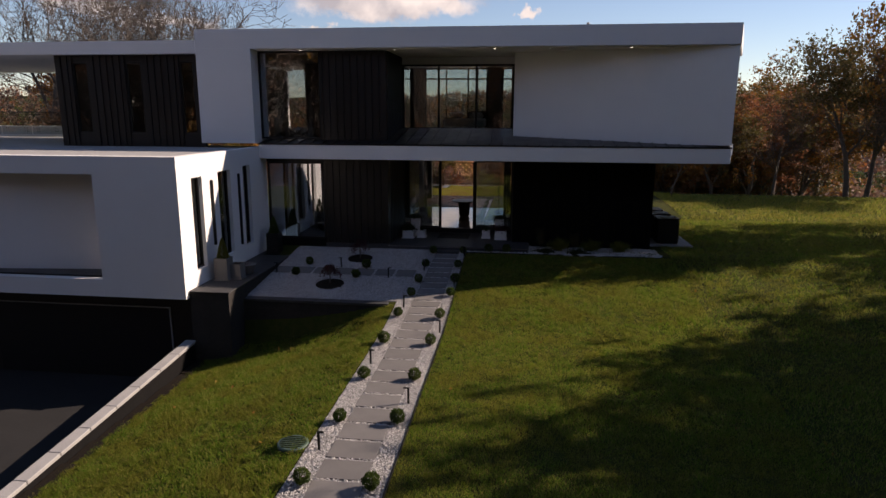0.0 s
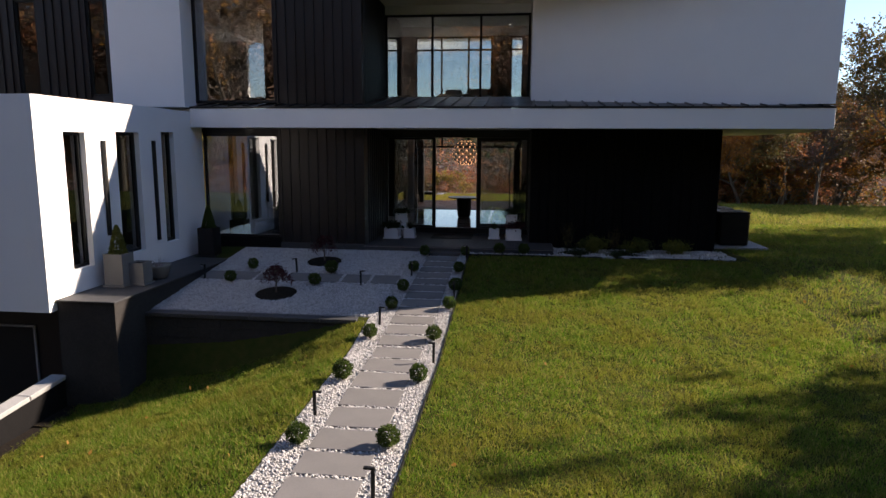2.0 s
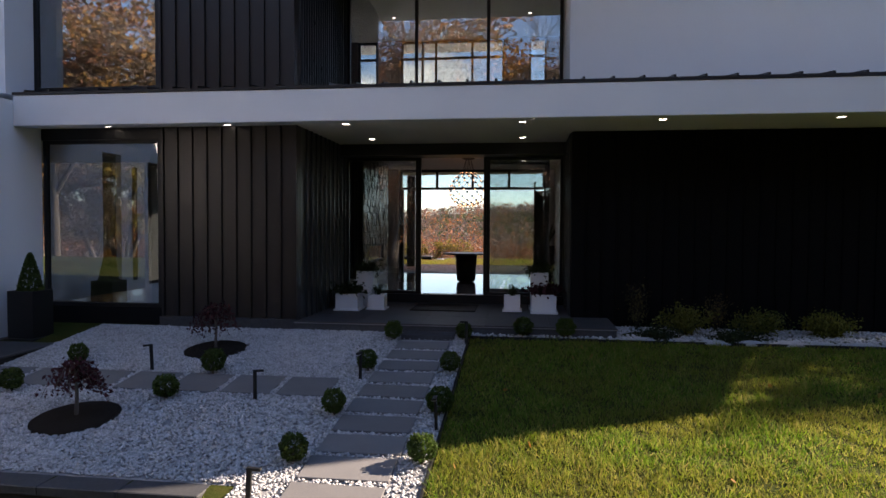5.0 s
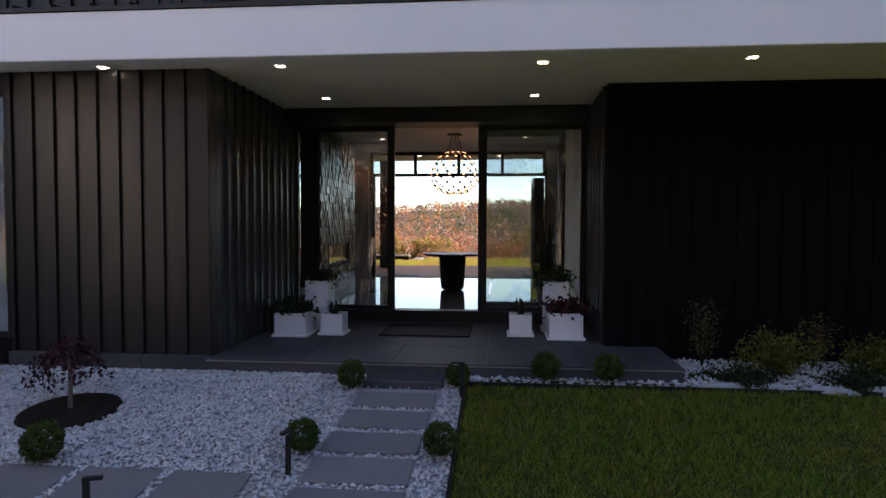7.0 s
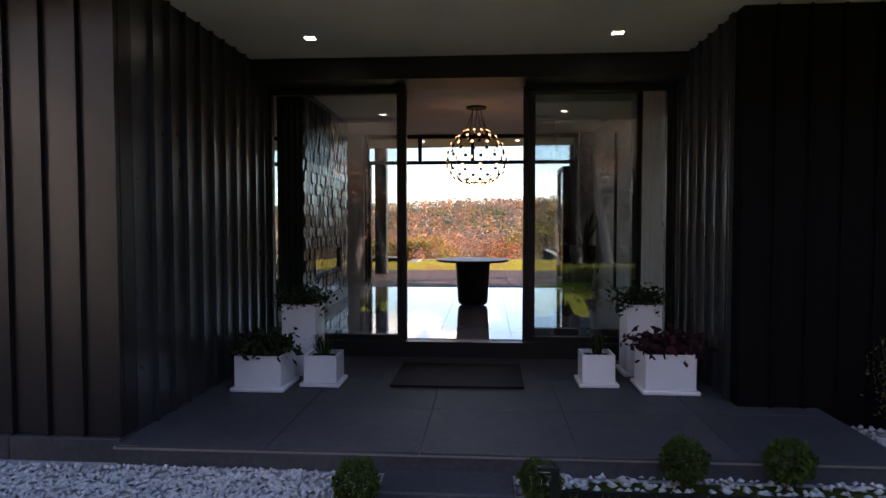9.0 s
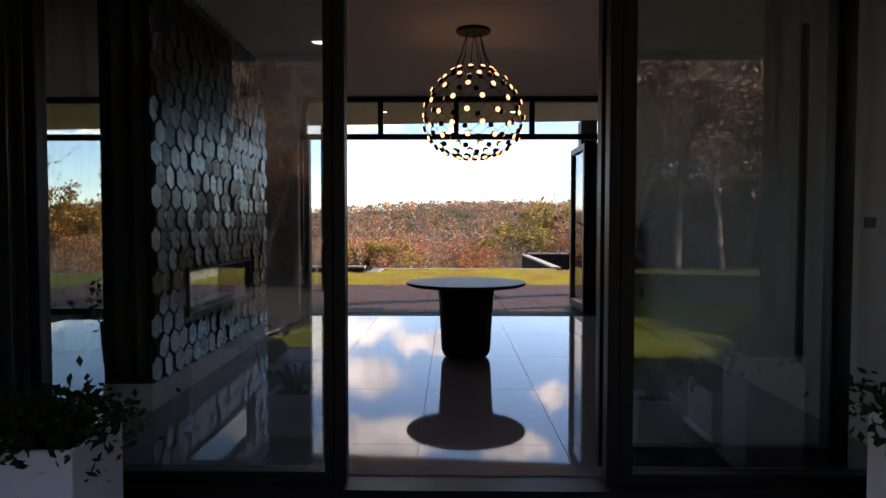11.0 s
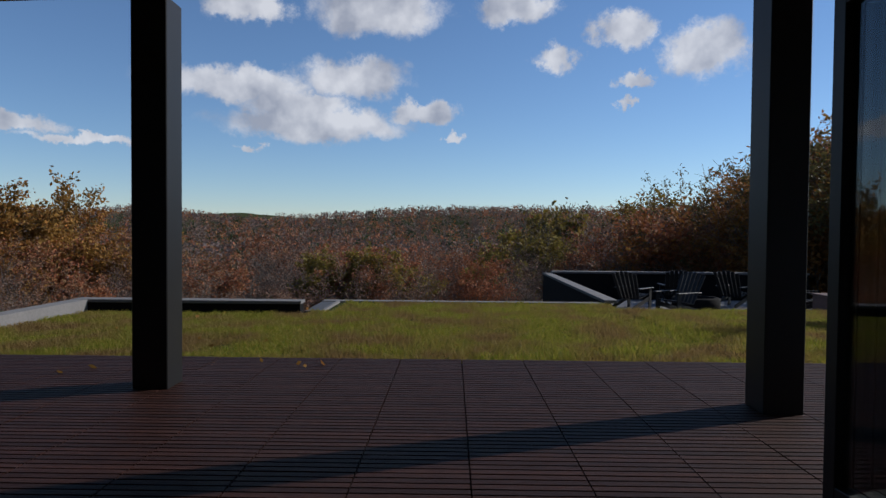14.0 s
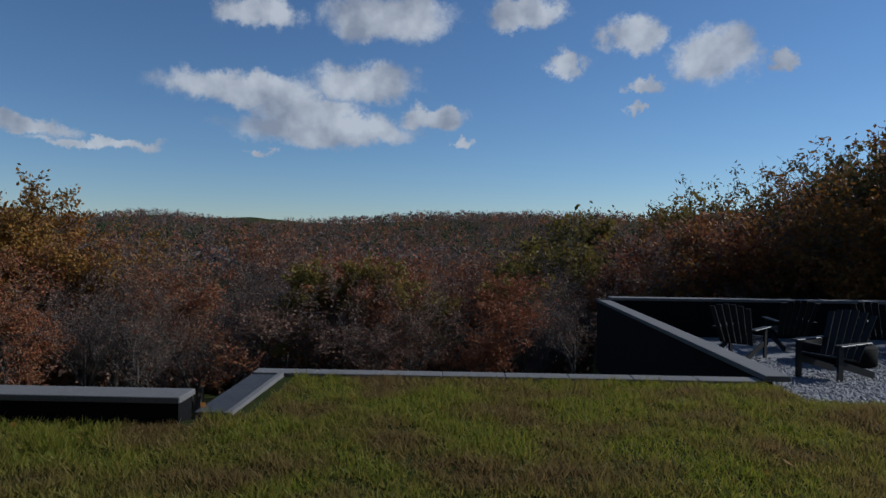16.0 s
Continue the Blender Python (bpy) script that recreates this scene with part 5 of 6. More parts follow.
# ---- folding doors, stacked open at both ends ----
def fold_leaf(group_name, p0, p1, label):
    """A glazed leaf of the folding door, upright over p0 -> p1."""
    d = Vector((p1[0] - p0[0], p1[1] - p0[1], 0))
    n, ang = d.length, math.degrees(math.atan2(d.y, d.x))
    t = empty("folding_door", (p0[0], p0[1], 0.02), label, "folding door", group_name, "structure")
    t.rotation_euler = (0, 0, radians(ang))
    H = 2.33
    for nm, a, b in (("stile", (0, -0.04, 0), (0.085, 0.04, H)), ("stile", (n - 0.085, -0.04, 0), (n, 0.04, H)), ("rail", (0.085, -0.04, 0), (n - 0.085, 0.04, 0.11)), ("rail", (0.085, -0.04, H - 0.09), (n - 0.085, 0.04, H))):
        box(nm, a, b, M_FRAME, t, 0.003)
    pane = box("pane", (0.075, -0.006, 0.1), (n - 0.075, 0.006, H - 0.08), M_GLASS, t)
    pane.visible_shadow = False
    for z in (0.3, 1.2, 2.05):
        box("hinge", (-0.025, -0.016, z), (0.0, 0.016, z + 0.1), M_BLACK, t)


for p0, p1 in (((1.75, 5.80), (1.735, 6.74)), ((1.835, 5.80), (1.82, 6.74)), ((1.92, 5.80), (1.905, 6.74))):
    fold_leaf("folding doors", p0, p1, "black framed glass folding door leaf, folded open outwards")

# ---- hall plant, floor grille, sockets ----
sp = empty("snake_plant", (2.0, 5.12, 0.0), "tall dark floor planter with long sword-shaped leaves", "plant")
bm = bmesh.new()
bm_lathe(bm, [(0.15, 0.02), (0.16, 0.03), (0.235, 0.80), (0.24, 0.83), (0.215, 0.83), (0.20, 0.77)], 32)
part("pot", bm, M_BLACK, sp)
bm = bmesh.new()
bm_lathe(bm, [(0.2, 0.0), (0.21, 0.01), (0.2, 0.02)], 32)
part("saucer", bm, M_BLACK, sp)
rg = random.Random(5)
for k in range(17):
    a, lean, L0 = rg.uniform(0, 6.283), rg.uniform(0.05, 0.45), rg.uniform(0.45, 0.85)
    if k < 3:
        a, lean, L0 = math.pi + rg.uniform(-0.5, 0.5), rg.uniform(0.6, 0.9), rg.uniform(0.5, 0.75)
    elif k < 12:
        a, lean = rg.uniform(-0.9, 0.9), rg.uniform(0.2, 0.5)
    bm = bmesh.new()
    n = Vector((-math.sin(a), math.cos(a), 0))
    rows = []
    for s in (0, 0.3, 0.6, 0.85, 1.0):
        c = Vector((math.cos(a), math.sin(a), 0)) * (0.07 + lean * L0 * s ** 1.6) + Vector((0, 0, 0.76 + L0 * s * (1 - 0.35 * lean * s)))
        w = 0.032 * (0.7 + 1.2 * s * (1 - s)) * (1 - s ** 4) + 0.001
        rows.append((bm.verts.new(c - n * w), bm.verts.new(c + Vector((0, 0, -0.008)) + n * 0), bm.verts.new(c + n * w)))
    for p, q in zip(rows, rows[1:]):
        bm.faces.new((p[0], p[1], q[1], q[0]))
        bm.faces.new((p[1], p[2], q[2], q[1]))
    part("leaf", bm, M_DARKLEAF, sp)
gr_ = empty("floor_grille", (1.87, 3.35, 0.0), "slotted metal floor grille set in the tiles", "grille")
box("frame", (-0.11, -0.46, 0.0), (0.11, 0.46, 0.003), M_POT_G, gr_)
for k in range(4):
    box("slot", (-0.085 + 0.047 * k, -0.43, 0.003), (-0.06 + 0.047 * k, 0.43, 0.0045), M_BLACK, gr_)
for y, z in ((4.85, 0.32),):
    so = empty("wall_socket", (2.239, y, z), "small dark wall socket with a plugged cable", "socket")
    box("plate", (-0.008, -0.045, 0), (0, 0.045, 0.14), M_BLACK, so, 0.002)
    box("plug", (-0.04, -0.02, 0.04), (-0.0085, 0.02, 0.09), M_BLACK, so, 0.004)
    bm = bmesh.new()
    bm_tube(bm, [(-0.03, 0, 0.05), (-0.05, 0.0, -0.1), (-0.06, -0.03, -0.28), (-0.09, -0.12, -0.312), (-0.12, 0.02, -0.315), (-0.16, 0.1, -0.315)], [0.003] * 6, 5)
    part("cable", bm, M_BLACK, so)
sw = empty("light_switch", (2.239, 0.62, 1.18), "small white wall switch by the entrance", "switch")
box("plate", (-0.006, -0.07, 0), (0, 0.07, 0.12), M_POT, sw, 0.002)
for k in range(2):
    box("rocker", (-0.010, -0.05 + 0.055 * k, 0.03), (-0.0062, -0.005 + 0.055 * k, 0.09), M_POT_G, sw)
th = empty("hearth_switch", (HX1 + 0.02, 3.66, 1.05), "black triple switch plate on the hexagon tiles", "switch")
th.matrix_basis = HEARTH @ th.matrix_basis
box("plate", (0, -0.07, 0), (0.01, 0.07, 0.12), M_BLACK, th, 0.002)
for k in range(3):
    box("rocker", (0.0102, -0.055 + 0.04 * k, 0.03), (0.014, -0.025 + 0.04 * k, 0.09), M_FRAME, th)
tagged(box("door_mat", (-1.9, 5.95, -0.012), (-0.9, 6.55, 0.004), M_METAL_M, None, 0.003), "black door mat on the deck", "door mat")

# ---- dining room seen through the tall window ----
M_CLOTH = material("white_curtain", (0.6, 0.59, 0.57), 0.9, tone=(0.52, 0.51, 0.5), scale=6)


def curtain(x0, x1, y, label):
    n = 40
    xs = np.linspace(x0, x1, n)
    ys = y + 0.035 * np.sin(np.arange(n) * 1.25)
    v = np.array([(xs[i], ys[i], z) for z in (0.02, 2.75) for i in range(n)])
    i = np.arange(n - 1)
    ob = mesh_np("curtain", v, np.stack([i, i + 1, i + 1 + n, i + n], 1), M_CLOTH, None, True)
    so = ob.modifiers.new("thickness", "SOLIDIFY")
    so.thickness = 0.004
    tagged(ob, label, "curtain", "curtains")


curtain(-6.3, -5.9, 5.45, "white floor-length curtain hanging by the back window")


def chair(x, y, a, label="dark upholstered dining chair on slim legs"):
    t = empty("dining_chair", (x, y, 0.0), label, "chair", "dining chairs")
    t.rotation_euler = (0, 0, radians(a))
    box("seat", (-0.22, -0.22, 0.42), (0.22, 0.22, 0.49), M_BLACK, t, 0.02)
    box("backrest", (-0.22, 0.19, 0.49), (0.22, 0.25, 0.92), M_BLACK, t, 0.02)
    for sx in (-1, 1):
        for sy in (-1, 1):
            bm = bmesh.new()
            bm_tube(bm, [(sx * 0.19, sy * 0.19, 0), (sx * 0.18, sy * 0.18, 0.43)], [0.011, 0.015], 6)
            part("leg", bm, M_FRAME, t)


dt = empty("dining_table", (-5.3, 1.6, 0), "long dark dining table", "table")
box("tabletop", (-0.5, -1.1, 0.71), (0.5, 1.1, 0.75), M_TOP, dt, 0.006)
for sx in (-1, 1):
    for sy in (-1, 1):
        box("leg", (sx * 0.42 - 0.03, sy * 1.0 - 0.03, 0), (sx * 0.42 + 0.03, sy * 1.0 + 0.03, 0.71), M_BLACK, dt, 0.004)
for k in range(3):
    chair(-5.95, 0.9 + 0.7 * k, 90)
    chair(-4.62, 0.9 + 0.7 * k, -90)

# ---- upper room: closing walls, back windows, bed ----
struct("ceiling_upper_room", (-8.4, 0.3, 6.40), (8.7, 6.1, 6.438), M_CEIL, "plain ceiling of the upper room", 0, "ceiling")
struct("floor_upper_room", (-8.4, 0.2, DECK_T - 0.018), (8.7, 6.1, 3.46), M_WHITE, "pale floor of the upper room", 0, "floor")
M_TAUPE = material("taupe_wall", (0.16, 0.12, 0.10), 0.8)
for x0, x1 in ((-4.24, -3.18), (-2.62, -1.98), (0.85, 1.50), (1.97, 8.7)):
    struct("wall_upper_back", (x0, 4.92, 3.46), (x1, 5.10, 6.39), M_TAUPE, "brown inner back wall of the upper room")
window("window_upper_rear", (-3.18, 4.97, 3.5), (-2.62, 5.05, 6.38), "y", "tall back window of the upper room", (), (5.91,))
window("window_upper_rear", (-1.98, 4.97, 3.5), (0.85, 5.05, 6.38), "y", "wide back window of the upper room", (-1.38, -1.01, -0.02, 0.40), (5.91,))
window("window_upper_rear", (1.50, 4.97, 3.5), (1.97, 5.05, 6.38), "y", "tall back window of the upper room", (), (5.91,))
struct("wall_upper_west", (-4.4, LF + 0.17, 3.46), (-4.25, 4.9, 6.39), M_WHITE, "inner wall of the upper storey")
struct("wall_upper_far", (-6.6, 2.0, 3.46), (-4.41, 2.15, 6.39), M_TAUPE, "brown wall of the upper room behind the large window")
bed = empty("bed", (-0.05, 3.8, 3.46), "upholstered grey bed with a dark headboard", "bed")
box("base", (-0.9, -0.9, 0.05), (0.9, 0.9, 0.35), M_POT_G, bed, 0.03)
box("mattress", (-0.88, -0.88, 0.35), (0.88, 0.88, 0.72), M_CLOTH, bed, 0.06)
box("headboard", (0.0, 0.9, 0.0), (0.95, 1.0, 1.05), M_BLACK, bed, 0.04)
for x in (-0.45, 0.45):
    box("pillow", (x - 0.3, 0.45, 0.72), (x + 0.3, 0.85, 0.98), M_CLOTH, bed, 0.06)

# ---- back deck: square tiles of wooden slats ----
deck = bpy.data.objects["floor_deck_base"]
bm = bmesh.new()
for k in range(9):
    bm_box(bm, (0.003, 0.005 + 0.0655 * k, 0.0), (0.586, 0.0565 + 0.0655 * k, 0.026), 0)
for x in (0.06, 0.5):
    bm_box(bm, (x, 0.0, -0.018), (x + 0.04, 0.588, -0.001), 0)
tile_me = bpy.data.meshes.new("deck_tile")
bm.to_mesh(tile_me)
bm.free()
M_WOOD_T = material("ipe_tile", (0.037, 0.0158, 0.0115), 0.6, spec=0.10, tone=(0.007, 0.0035, 0.003), scale=2.5, fine=26, amount=0.9, rand=0.3, stretch=(0.3, 3, 3), bump=0.3, island=True)
tile_me.materials.append(M_WOOD_T)
for i in range(-13, 13):
    for j in range(7):
        ob = new("deck_tile", tile_me)
        ob.parent = deck
        ob.matrix_basis = pose(0.095 + 0.591 * i, 5.90 + 0.591 * j, -0.022 + random.uniform(-0.001, 0.001), 0, 0, 0)


# ---- fire pit terrace with garden chairs ----
PIT_Y = [15.25, 15.8, 16.6, 17.5, 18.5, 19.5, 21.5, 23.6]
pitg = mesh_np("ground_pit_gravel", np.array([(x, y, ground_level(5, y) + 0.012) for y in PIT_Y for x in (3.025, 11.5)]), np.array([(2 * i, 2 * i + 1, 2 * i + 3, 2 * i + 2) for i in range(len(PIT_Y) - 1)]), material("grey_gravel", (0.22, 0.22, 0.235), 0.95, tone=(0.07, 0.07, 0.075), scale=22, fine=60, amount=0.9, bump=0.9, bump_scale=40))
tagged(pitg, "grey gravel floor of the fire pit terrace", "gravel", "", "structure")


def adirondack(x, y, a):
    t = empty("garden_chair", (x, y, ground_level(5, y) + 0.012), "black slatted adirondack garden chair on gravel", "chair", "garden chairs")
    t.rotation_euler = (0, 0, radians(a))
    for k in range(6):
        u = -0.25 + 0.1 * k
        bm = bmesh.new()
        top = 1.02 - 0.9 * (u * u)
        p = [(u - 0.043, 0.22, 0.28), (u + 0.043, 0.22, 0.28), (u * 1.25 + 0.045, 0.55, top), (u * 1.25 - 0.045, 0.55, top)]
        f = [bm.verts.new(c) for c in p]
        b = [bm.verts.new((c[0], c[1] + 0.02, c[2] - 0.008)) for c in p]
        bm.faces.new(f)
        bm.faces.new(b[::-1])
        for i in range(4):
            bm.faces.new((f[i], b[i], b[(i + 1) % 4], f[(i + 1) % 4]))
        part("back_slat", bm, M_BLACK, t)
    for k in range(6):
        y0 = -0.32 + 0.09 * k
        box("seat_slat", (-0.28, y0, 0.37 - 0.016 * k), (0.28, y0 + 0.08, 0.392 - 0.016 * k), M_BLACK, t)
    for s in (-1, 1):
        box("armrest", (s * 0.33 - 0.06, -0.38, 0.55), (s * 0.33 + 0.06, 0.40, 0.575), M_BLACK, t, 0.008)
        box("front_leg", (s * 0.31 - 0.015, -0.34, 0.0), (s * 0.31 + 0.015, -0.22, 0.55), M_BLACK, t)
        bm = bmesh.new()
        q = [(s * 0.29, -0.34, 0.36), (s * 0.29, -0.34, 0.25), (s * 0.29, 0.62, 0.0), (s * 0.29, 0.62, 0.1)]
        f = [bm.verts.new(c) for c in q]
        b = [bm.verts.new((c[0] + s * 0.025, c[1], c[2])) for c in q]
        bm.faces.new(f)
        bm.faces.new(b[::-1])
        for i in range(4):
            bm.faces.new((f[i], b[i], b[(i + 1) % 4], f[(i + 1) % 4]))
        part("side_rail", bm, M_BLACK, t)


adirondack(4.9, 21.0, -225)
adirondack(5.3, 18.9, -60)
adirondack(8.9, 20.0, 70)
adirondack(8.0, 21.9, 130)
adirondack(6.4, 22.3, 175)
pit = empty("fire_pit", (6.4, 20.6, -0.765), "low round dark fire pit on gravel", "fire pit")
bm = bmesh.new()
bm_lathe(bm, [(0.55, 0.0), (0.6, 0.03), (0.6, 0.33), (0.56, 0.36), (0.46, 0.36), (0.44, 0.2), (0.02, 0.2)], 32)
part("bowl", bm, M_BLOCK, pit)
sb = empty("storage_box", (9.2, 19.0, -0.70), "weathered wooden storage box on gravel", "box")
box("body", (-0.5, -0.3, 0), (0.5, 0.3, 0.5), M_WOOD, sb, 0.01)
box("lid", (-0.53, -0.33, 0.5), (0.53, 0.33, 0.55), M_WOOD, sb, 0.01)

# ---- trees ----
def grow_tree(seed, height, spread_, leaf_n, leaf_s, lean=0.0, low=0.25, depth=4):
    """Branches as tapered tubes and leaves along the outer twigs; returns wood and leaf arrays."""
    rg = random.Random(seed)
    segs, tips = [], []

    def limb(p, d, length, r, level):
        n = 4 if level < 2 else 3
        for k in range(n):
            d2 = (d + Vector((rg.gauss(0, 0.13), rg.gauss(0, 0.13), rg.gauss(0.03, 0.08)))).normalized()
            q = p + d2 * (length / n)
            r2 = r * (0.86 if level else 0.84)
            segs.append((p, q, r, r2))
            if level >= depth - 1:
                tips.append((q, d2))
            if level < depth and (level > 0 or k >= n * low):
                for _ in range(rg.choice((1, 2)) if level < 2 else rg.choice((1, 1, 2))):
                    a = rg.uniform(0, 6.283)
                    side = (d2.orthogonal().normalized() * math.cos(a) + d2.cross(d2.orthogonal()).normalized() * math.sin(a))
                    nd = (d2 * rg.uniform(0.35, 0.8) + side * spread_ * rg.uniform(0.6, 1.1) + Vector((0, 0, 0.25))).normalized()
                    limb(q, nd, length * rg.uniform(0.5, 0.72), r2 * rg.uniform(0.45, 0.62), level + 1)
            p, d, r = q, d2, r2
        tips.append((p, d))

    limb(Vector((0, 0, -0.4)), Vector((lean, 0, 1)).normalized(), height * 0.62, height * 0.016 + 0.03, 0)
    V, F = [], []
    for a, b, r0, r1 in segs:
        sides = 6 if r0 > 0.05 else 3
        d = (b - a).normalized()
        u = d.orthogonal().normalized()
        v = d.cross(u)
        base = len(V)
        for c, r in ((a, r0), (b, r1)):
            for i in range(sides):
                t = 2 * math.pi * i / sides
                V.append(c + (u * math.cos(t) + v * math.sin(t)) * max(r, 0.009))
        for i in range(sides):
            F.append((base + i, base + (i + 1) % sides, base + sides + (i + 1) % sides, base + sides + i))
    nr = np.random.default_rng(seed)
    wood = (np.array([tuple(c) for c in V]), np.array(F))
    if not leaf_n:
        return wood, None
    pts = np.array([tuple(p) for p, _ in tips])
    pick = pts[nr.integers(0, len(pts), leaf_n)]
    c = pick + nr.normal(0, 0.016 * height, (leaf_n, 3)) * (1, 1, 0.8)
    return wood, leaves_np(c, leaf_s, nr)


PROTO = {}


def make_proto(kind, seed, height, spread_, leaf_n, leaf_s, mat, low=0.25, depth=4):
    wood, leaf = grow_tree(seed, height, spread_, leaf_n, leaf_s, 0.0, low, depth)
    me = mesh_np("trunk", *wood, M_BARK)
    lf = mesh_np("crown", *leaf, mat) if leaf else None
    PROTO[kind] = (me.data, lf.data if lf else None, float(np.percentile(leaf[0][:, 2], 99.3) if leaf else wood[0][:, 2].max()))
    for o in (me, lf):
        if o:
            bpy.data.objects.remove(o)


make_proto("rust", 11, 9, 0.9, 7400, 0.10, M_RUST)
make_proto("orange", 12, 9, 0.85, 9000, 0.10, M_ORANGE)
make_proto("gold", 13, 8, 0.95, 8500, 0.095, M_GOLD)
make_proto("olive", 14, 10, 0.8, 9000, 0.095, M_OLIVE)
make_proto("brown", 15, 9, 0.9, 4600, 0.09, M_BROWN)
make_proto("thin", 16, 9, 0.8, 1500, 0.085, M_BROWN)
make_proto("bare", 17, 10, 0.85, 0, 0.1, None, 0.2, 5)
make_proto("bare2", 18, 10, 0.7, 0, 0.1, None, 0.2, 5)
make_proto("dense", 19, 9, 0.9, 18000, 0.105, M_ORANGE, 0.1)
LABELS = {"rust": "autumn tree with rust-red leaves", "orange": "autumn tree with orange-brown leaves", "gold": "autumn tree with yellow-gold leaves",
          "olive": "tree with olive-green leaves turning brown", "brown": "autumn tree with sparse brown leaves", "thin": "nearly bare tree with few brown leaves",
          "bare": "bare grey branching tree without leaves", "bare2": "slender bare tree without leaves", "dense": "full autumn tree with golden orange leaves"}


def tree(kind, x, y, top, base=None, wide=1.0):
    """A tree whose crown tops out near the height top."""
    wood, leaf, h = PROTO[kind]
    z = ground_level(x, y) if base is None else base
    s = max(0.35, (top - z) / h)
    t = empty("tree", (x, y, z), LABELS[kind], "tree", "woodland trees")
    t.rotation_euler = (0, 0, random.uniform(0, 6.283))
    t.scale = (s * wide, s * wide, s)
    for nm, me in (("trunk", wood), ("crown", leaf)):
        if me:
            ob = new(nm, me)
            ob.parent = t


# behind the back lawn: tops close to the skyline
random.seed(21)
EYE = 1.3
for k in range(105):
    a = radians(random.uniform(-48, 24))
    d = random.uniform(14, 62) + 4
    x, y = d * math.sin(a), 12 + d * math.cos(a)
    if y < 19.5 or (x > 1.5 and y < 27):
        continue
    el = random.uniform(-4.2, -0.6) + (0.6 if d > 35 else -1.2)
    kind = random.choice(("rust", "brown", "thin", "thin", "brown", "bare", "bare2", "rust", "rust", "brown"))
    tree(kind, x, y, EYE + math.tan(radians(el)) * d, None, random.uniform(0.95, 1.35))
for kind, x, y, top in (("dense", -31.5, 55, 4.3), ("dense", -36, 56, 4.6), ("orange", -29.5, 58, 1.6), ("dense", -40, 52, 4.0), ("orange", -26.5, 57, -0.6), ("brown", -24, 55, -1.2), ("dense", -35, 48, 2.0), ("orange", -31, 46, -0.5), ("gold", -5.6, 38, 0.2), ("gold", -8.5, 40, 0.0),
                        ("rust", -2.5, 40, 0.3), ("rust", -3.6, 36, -0.6), ("bare", 3.6, 50, 3.0), ("bare2", 4.6, 47, 2.2), ("bare2", 6.0, 39, 2.6), ("gold", 6.2, 44, 1.2), ("thin", 3.0, 27, -0.8)):
    tree(kind, x, y, top)
# to the right of the fire pit: the skyline climbs towards the house's side
def wood_top(x, y, drop=0.0):
    dx, dy = x + 0.25, y - 8.5
    el = np.interp(math.degrees(math.atan2(dx, dy)), [8, 12.8, 16.2, 19.2, 21.4, 23.5, 26, 28.5, 30.6, 33, 45], [1.6, 2.2, 3.4, 2.4, 4.2, 3.4, 4.9, 4.3, 6.3, 8.0, 12])
    return EYE + math.hypot(dx, dy) * math.tan(radians(el - drop))


# far ones first, then those nearer the fire pit
for kind, az, d, drop in (("gold", 13.2, 52, 0.5), ("olive", 14.8, 56, 0.6), ("gold", 16.3, 50, 0.5), ("olive", 17.6, 55, 0.8), ("rust", 18.8, 52, 0.6), ("olive", 21.4, 50, 0.4), ("olive", 22.6, 54, 0.8), ("rust", 20.0, 47, 1.6), ("brown", 15.5, 44, 2.2),
                          ("olive", 24.5, 36, 0.7), ("olive", 26.2, 35, 0.6), ("bare2", 26.4, 34, -1.2), ("olive", 28.0, 36, 0.8), ("orange", 29.3, 35, 1.0), ("olive", 30.8, 34, 0.9), ("olive", 32.4, 35, 1.1), ("bare", 31.0, 36, 0.2),
                          ("rust", 25.4, 31, 2.2), ("brown", 23.0, 33, 2.4), ("rust", 28.2, 30, 2.5), ("orange", 31.4, 30, 2.4), ("brown", 19.0, 36, 3.0), ("rust", 21.5, 34, 2.8), ("olive", 35, 33, 1.5), ("orange", 37, 31, 2.2), ("olive", 40, 34, 2.0)):
    x, y = -0.25 + d * math.sin(radians(az)), 8.5 + d * math.cos(radians(az))
    tree(kind, x, y, wood_top(x, y, drop))
for k in range(62):
    az, d = radians(random.uniform(17, 48)), random.uniform(24, 46)
    x, y = -0.25 + d * math.sin(az), 8.5 + d * math.cos(az)
    if x < 12 and y < 26:
        continue
    tree(random.choice(("orange", "brown", "rust", "olive", "rust", "brown", "orange")), x, y, wood_top(x, y, random.uniform(1.6, 4.5)), None, random.uniform(1.0, 1.3))
# left of the house, behind the wing
for kind, x, y, top in (("bare", -20.0, 12.5, 15.0), ("bare", -20.5, 15, 17.5), ("bare2", -24.5, 18, 16.5), ("bare", -28, 14, 18.5), ("thin", -20, 20, 7.5), ("orange", -25, 18, 6.0), ("gold", -22, 22, 6.0), ("bare2", -26, 25, 12.6), ("brown", -28, 16, 8), ("dense", -30, 22, 8)):
    tree(kind, x, y, top)
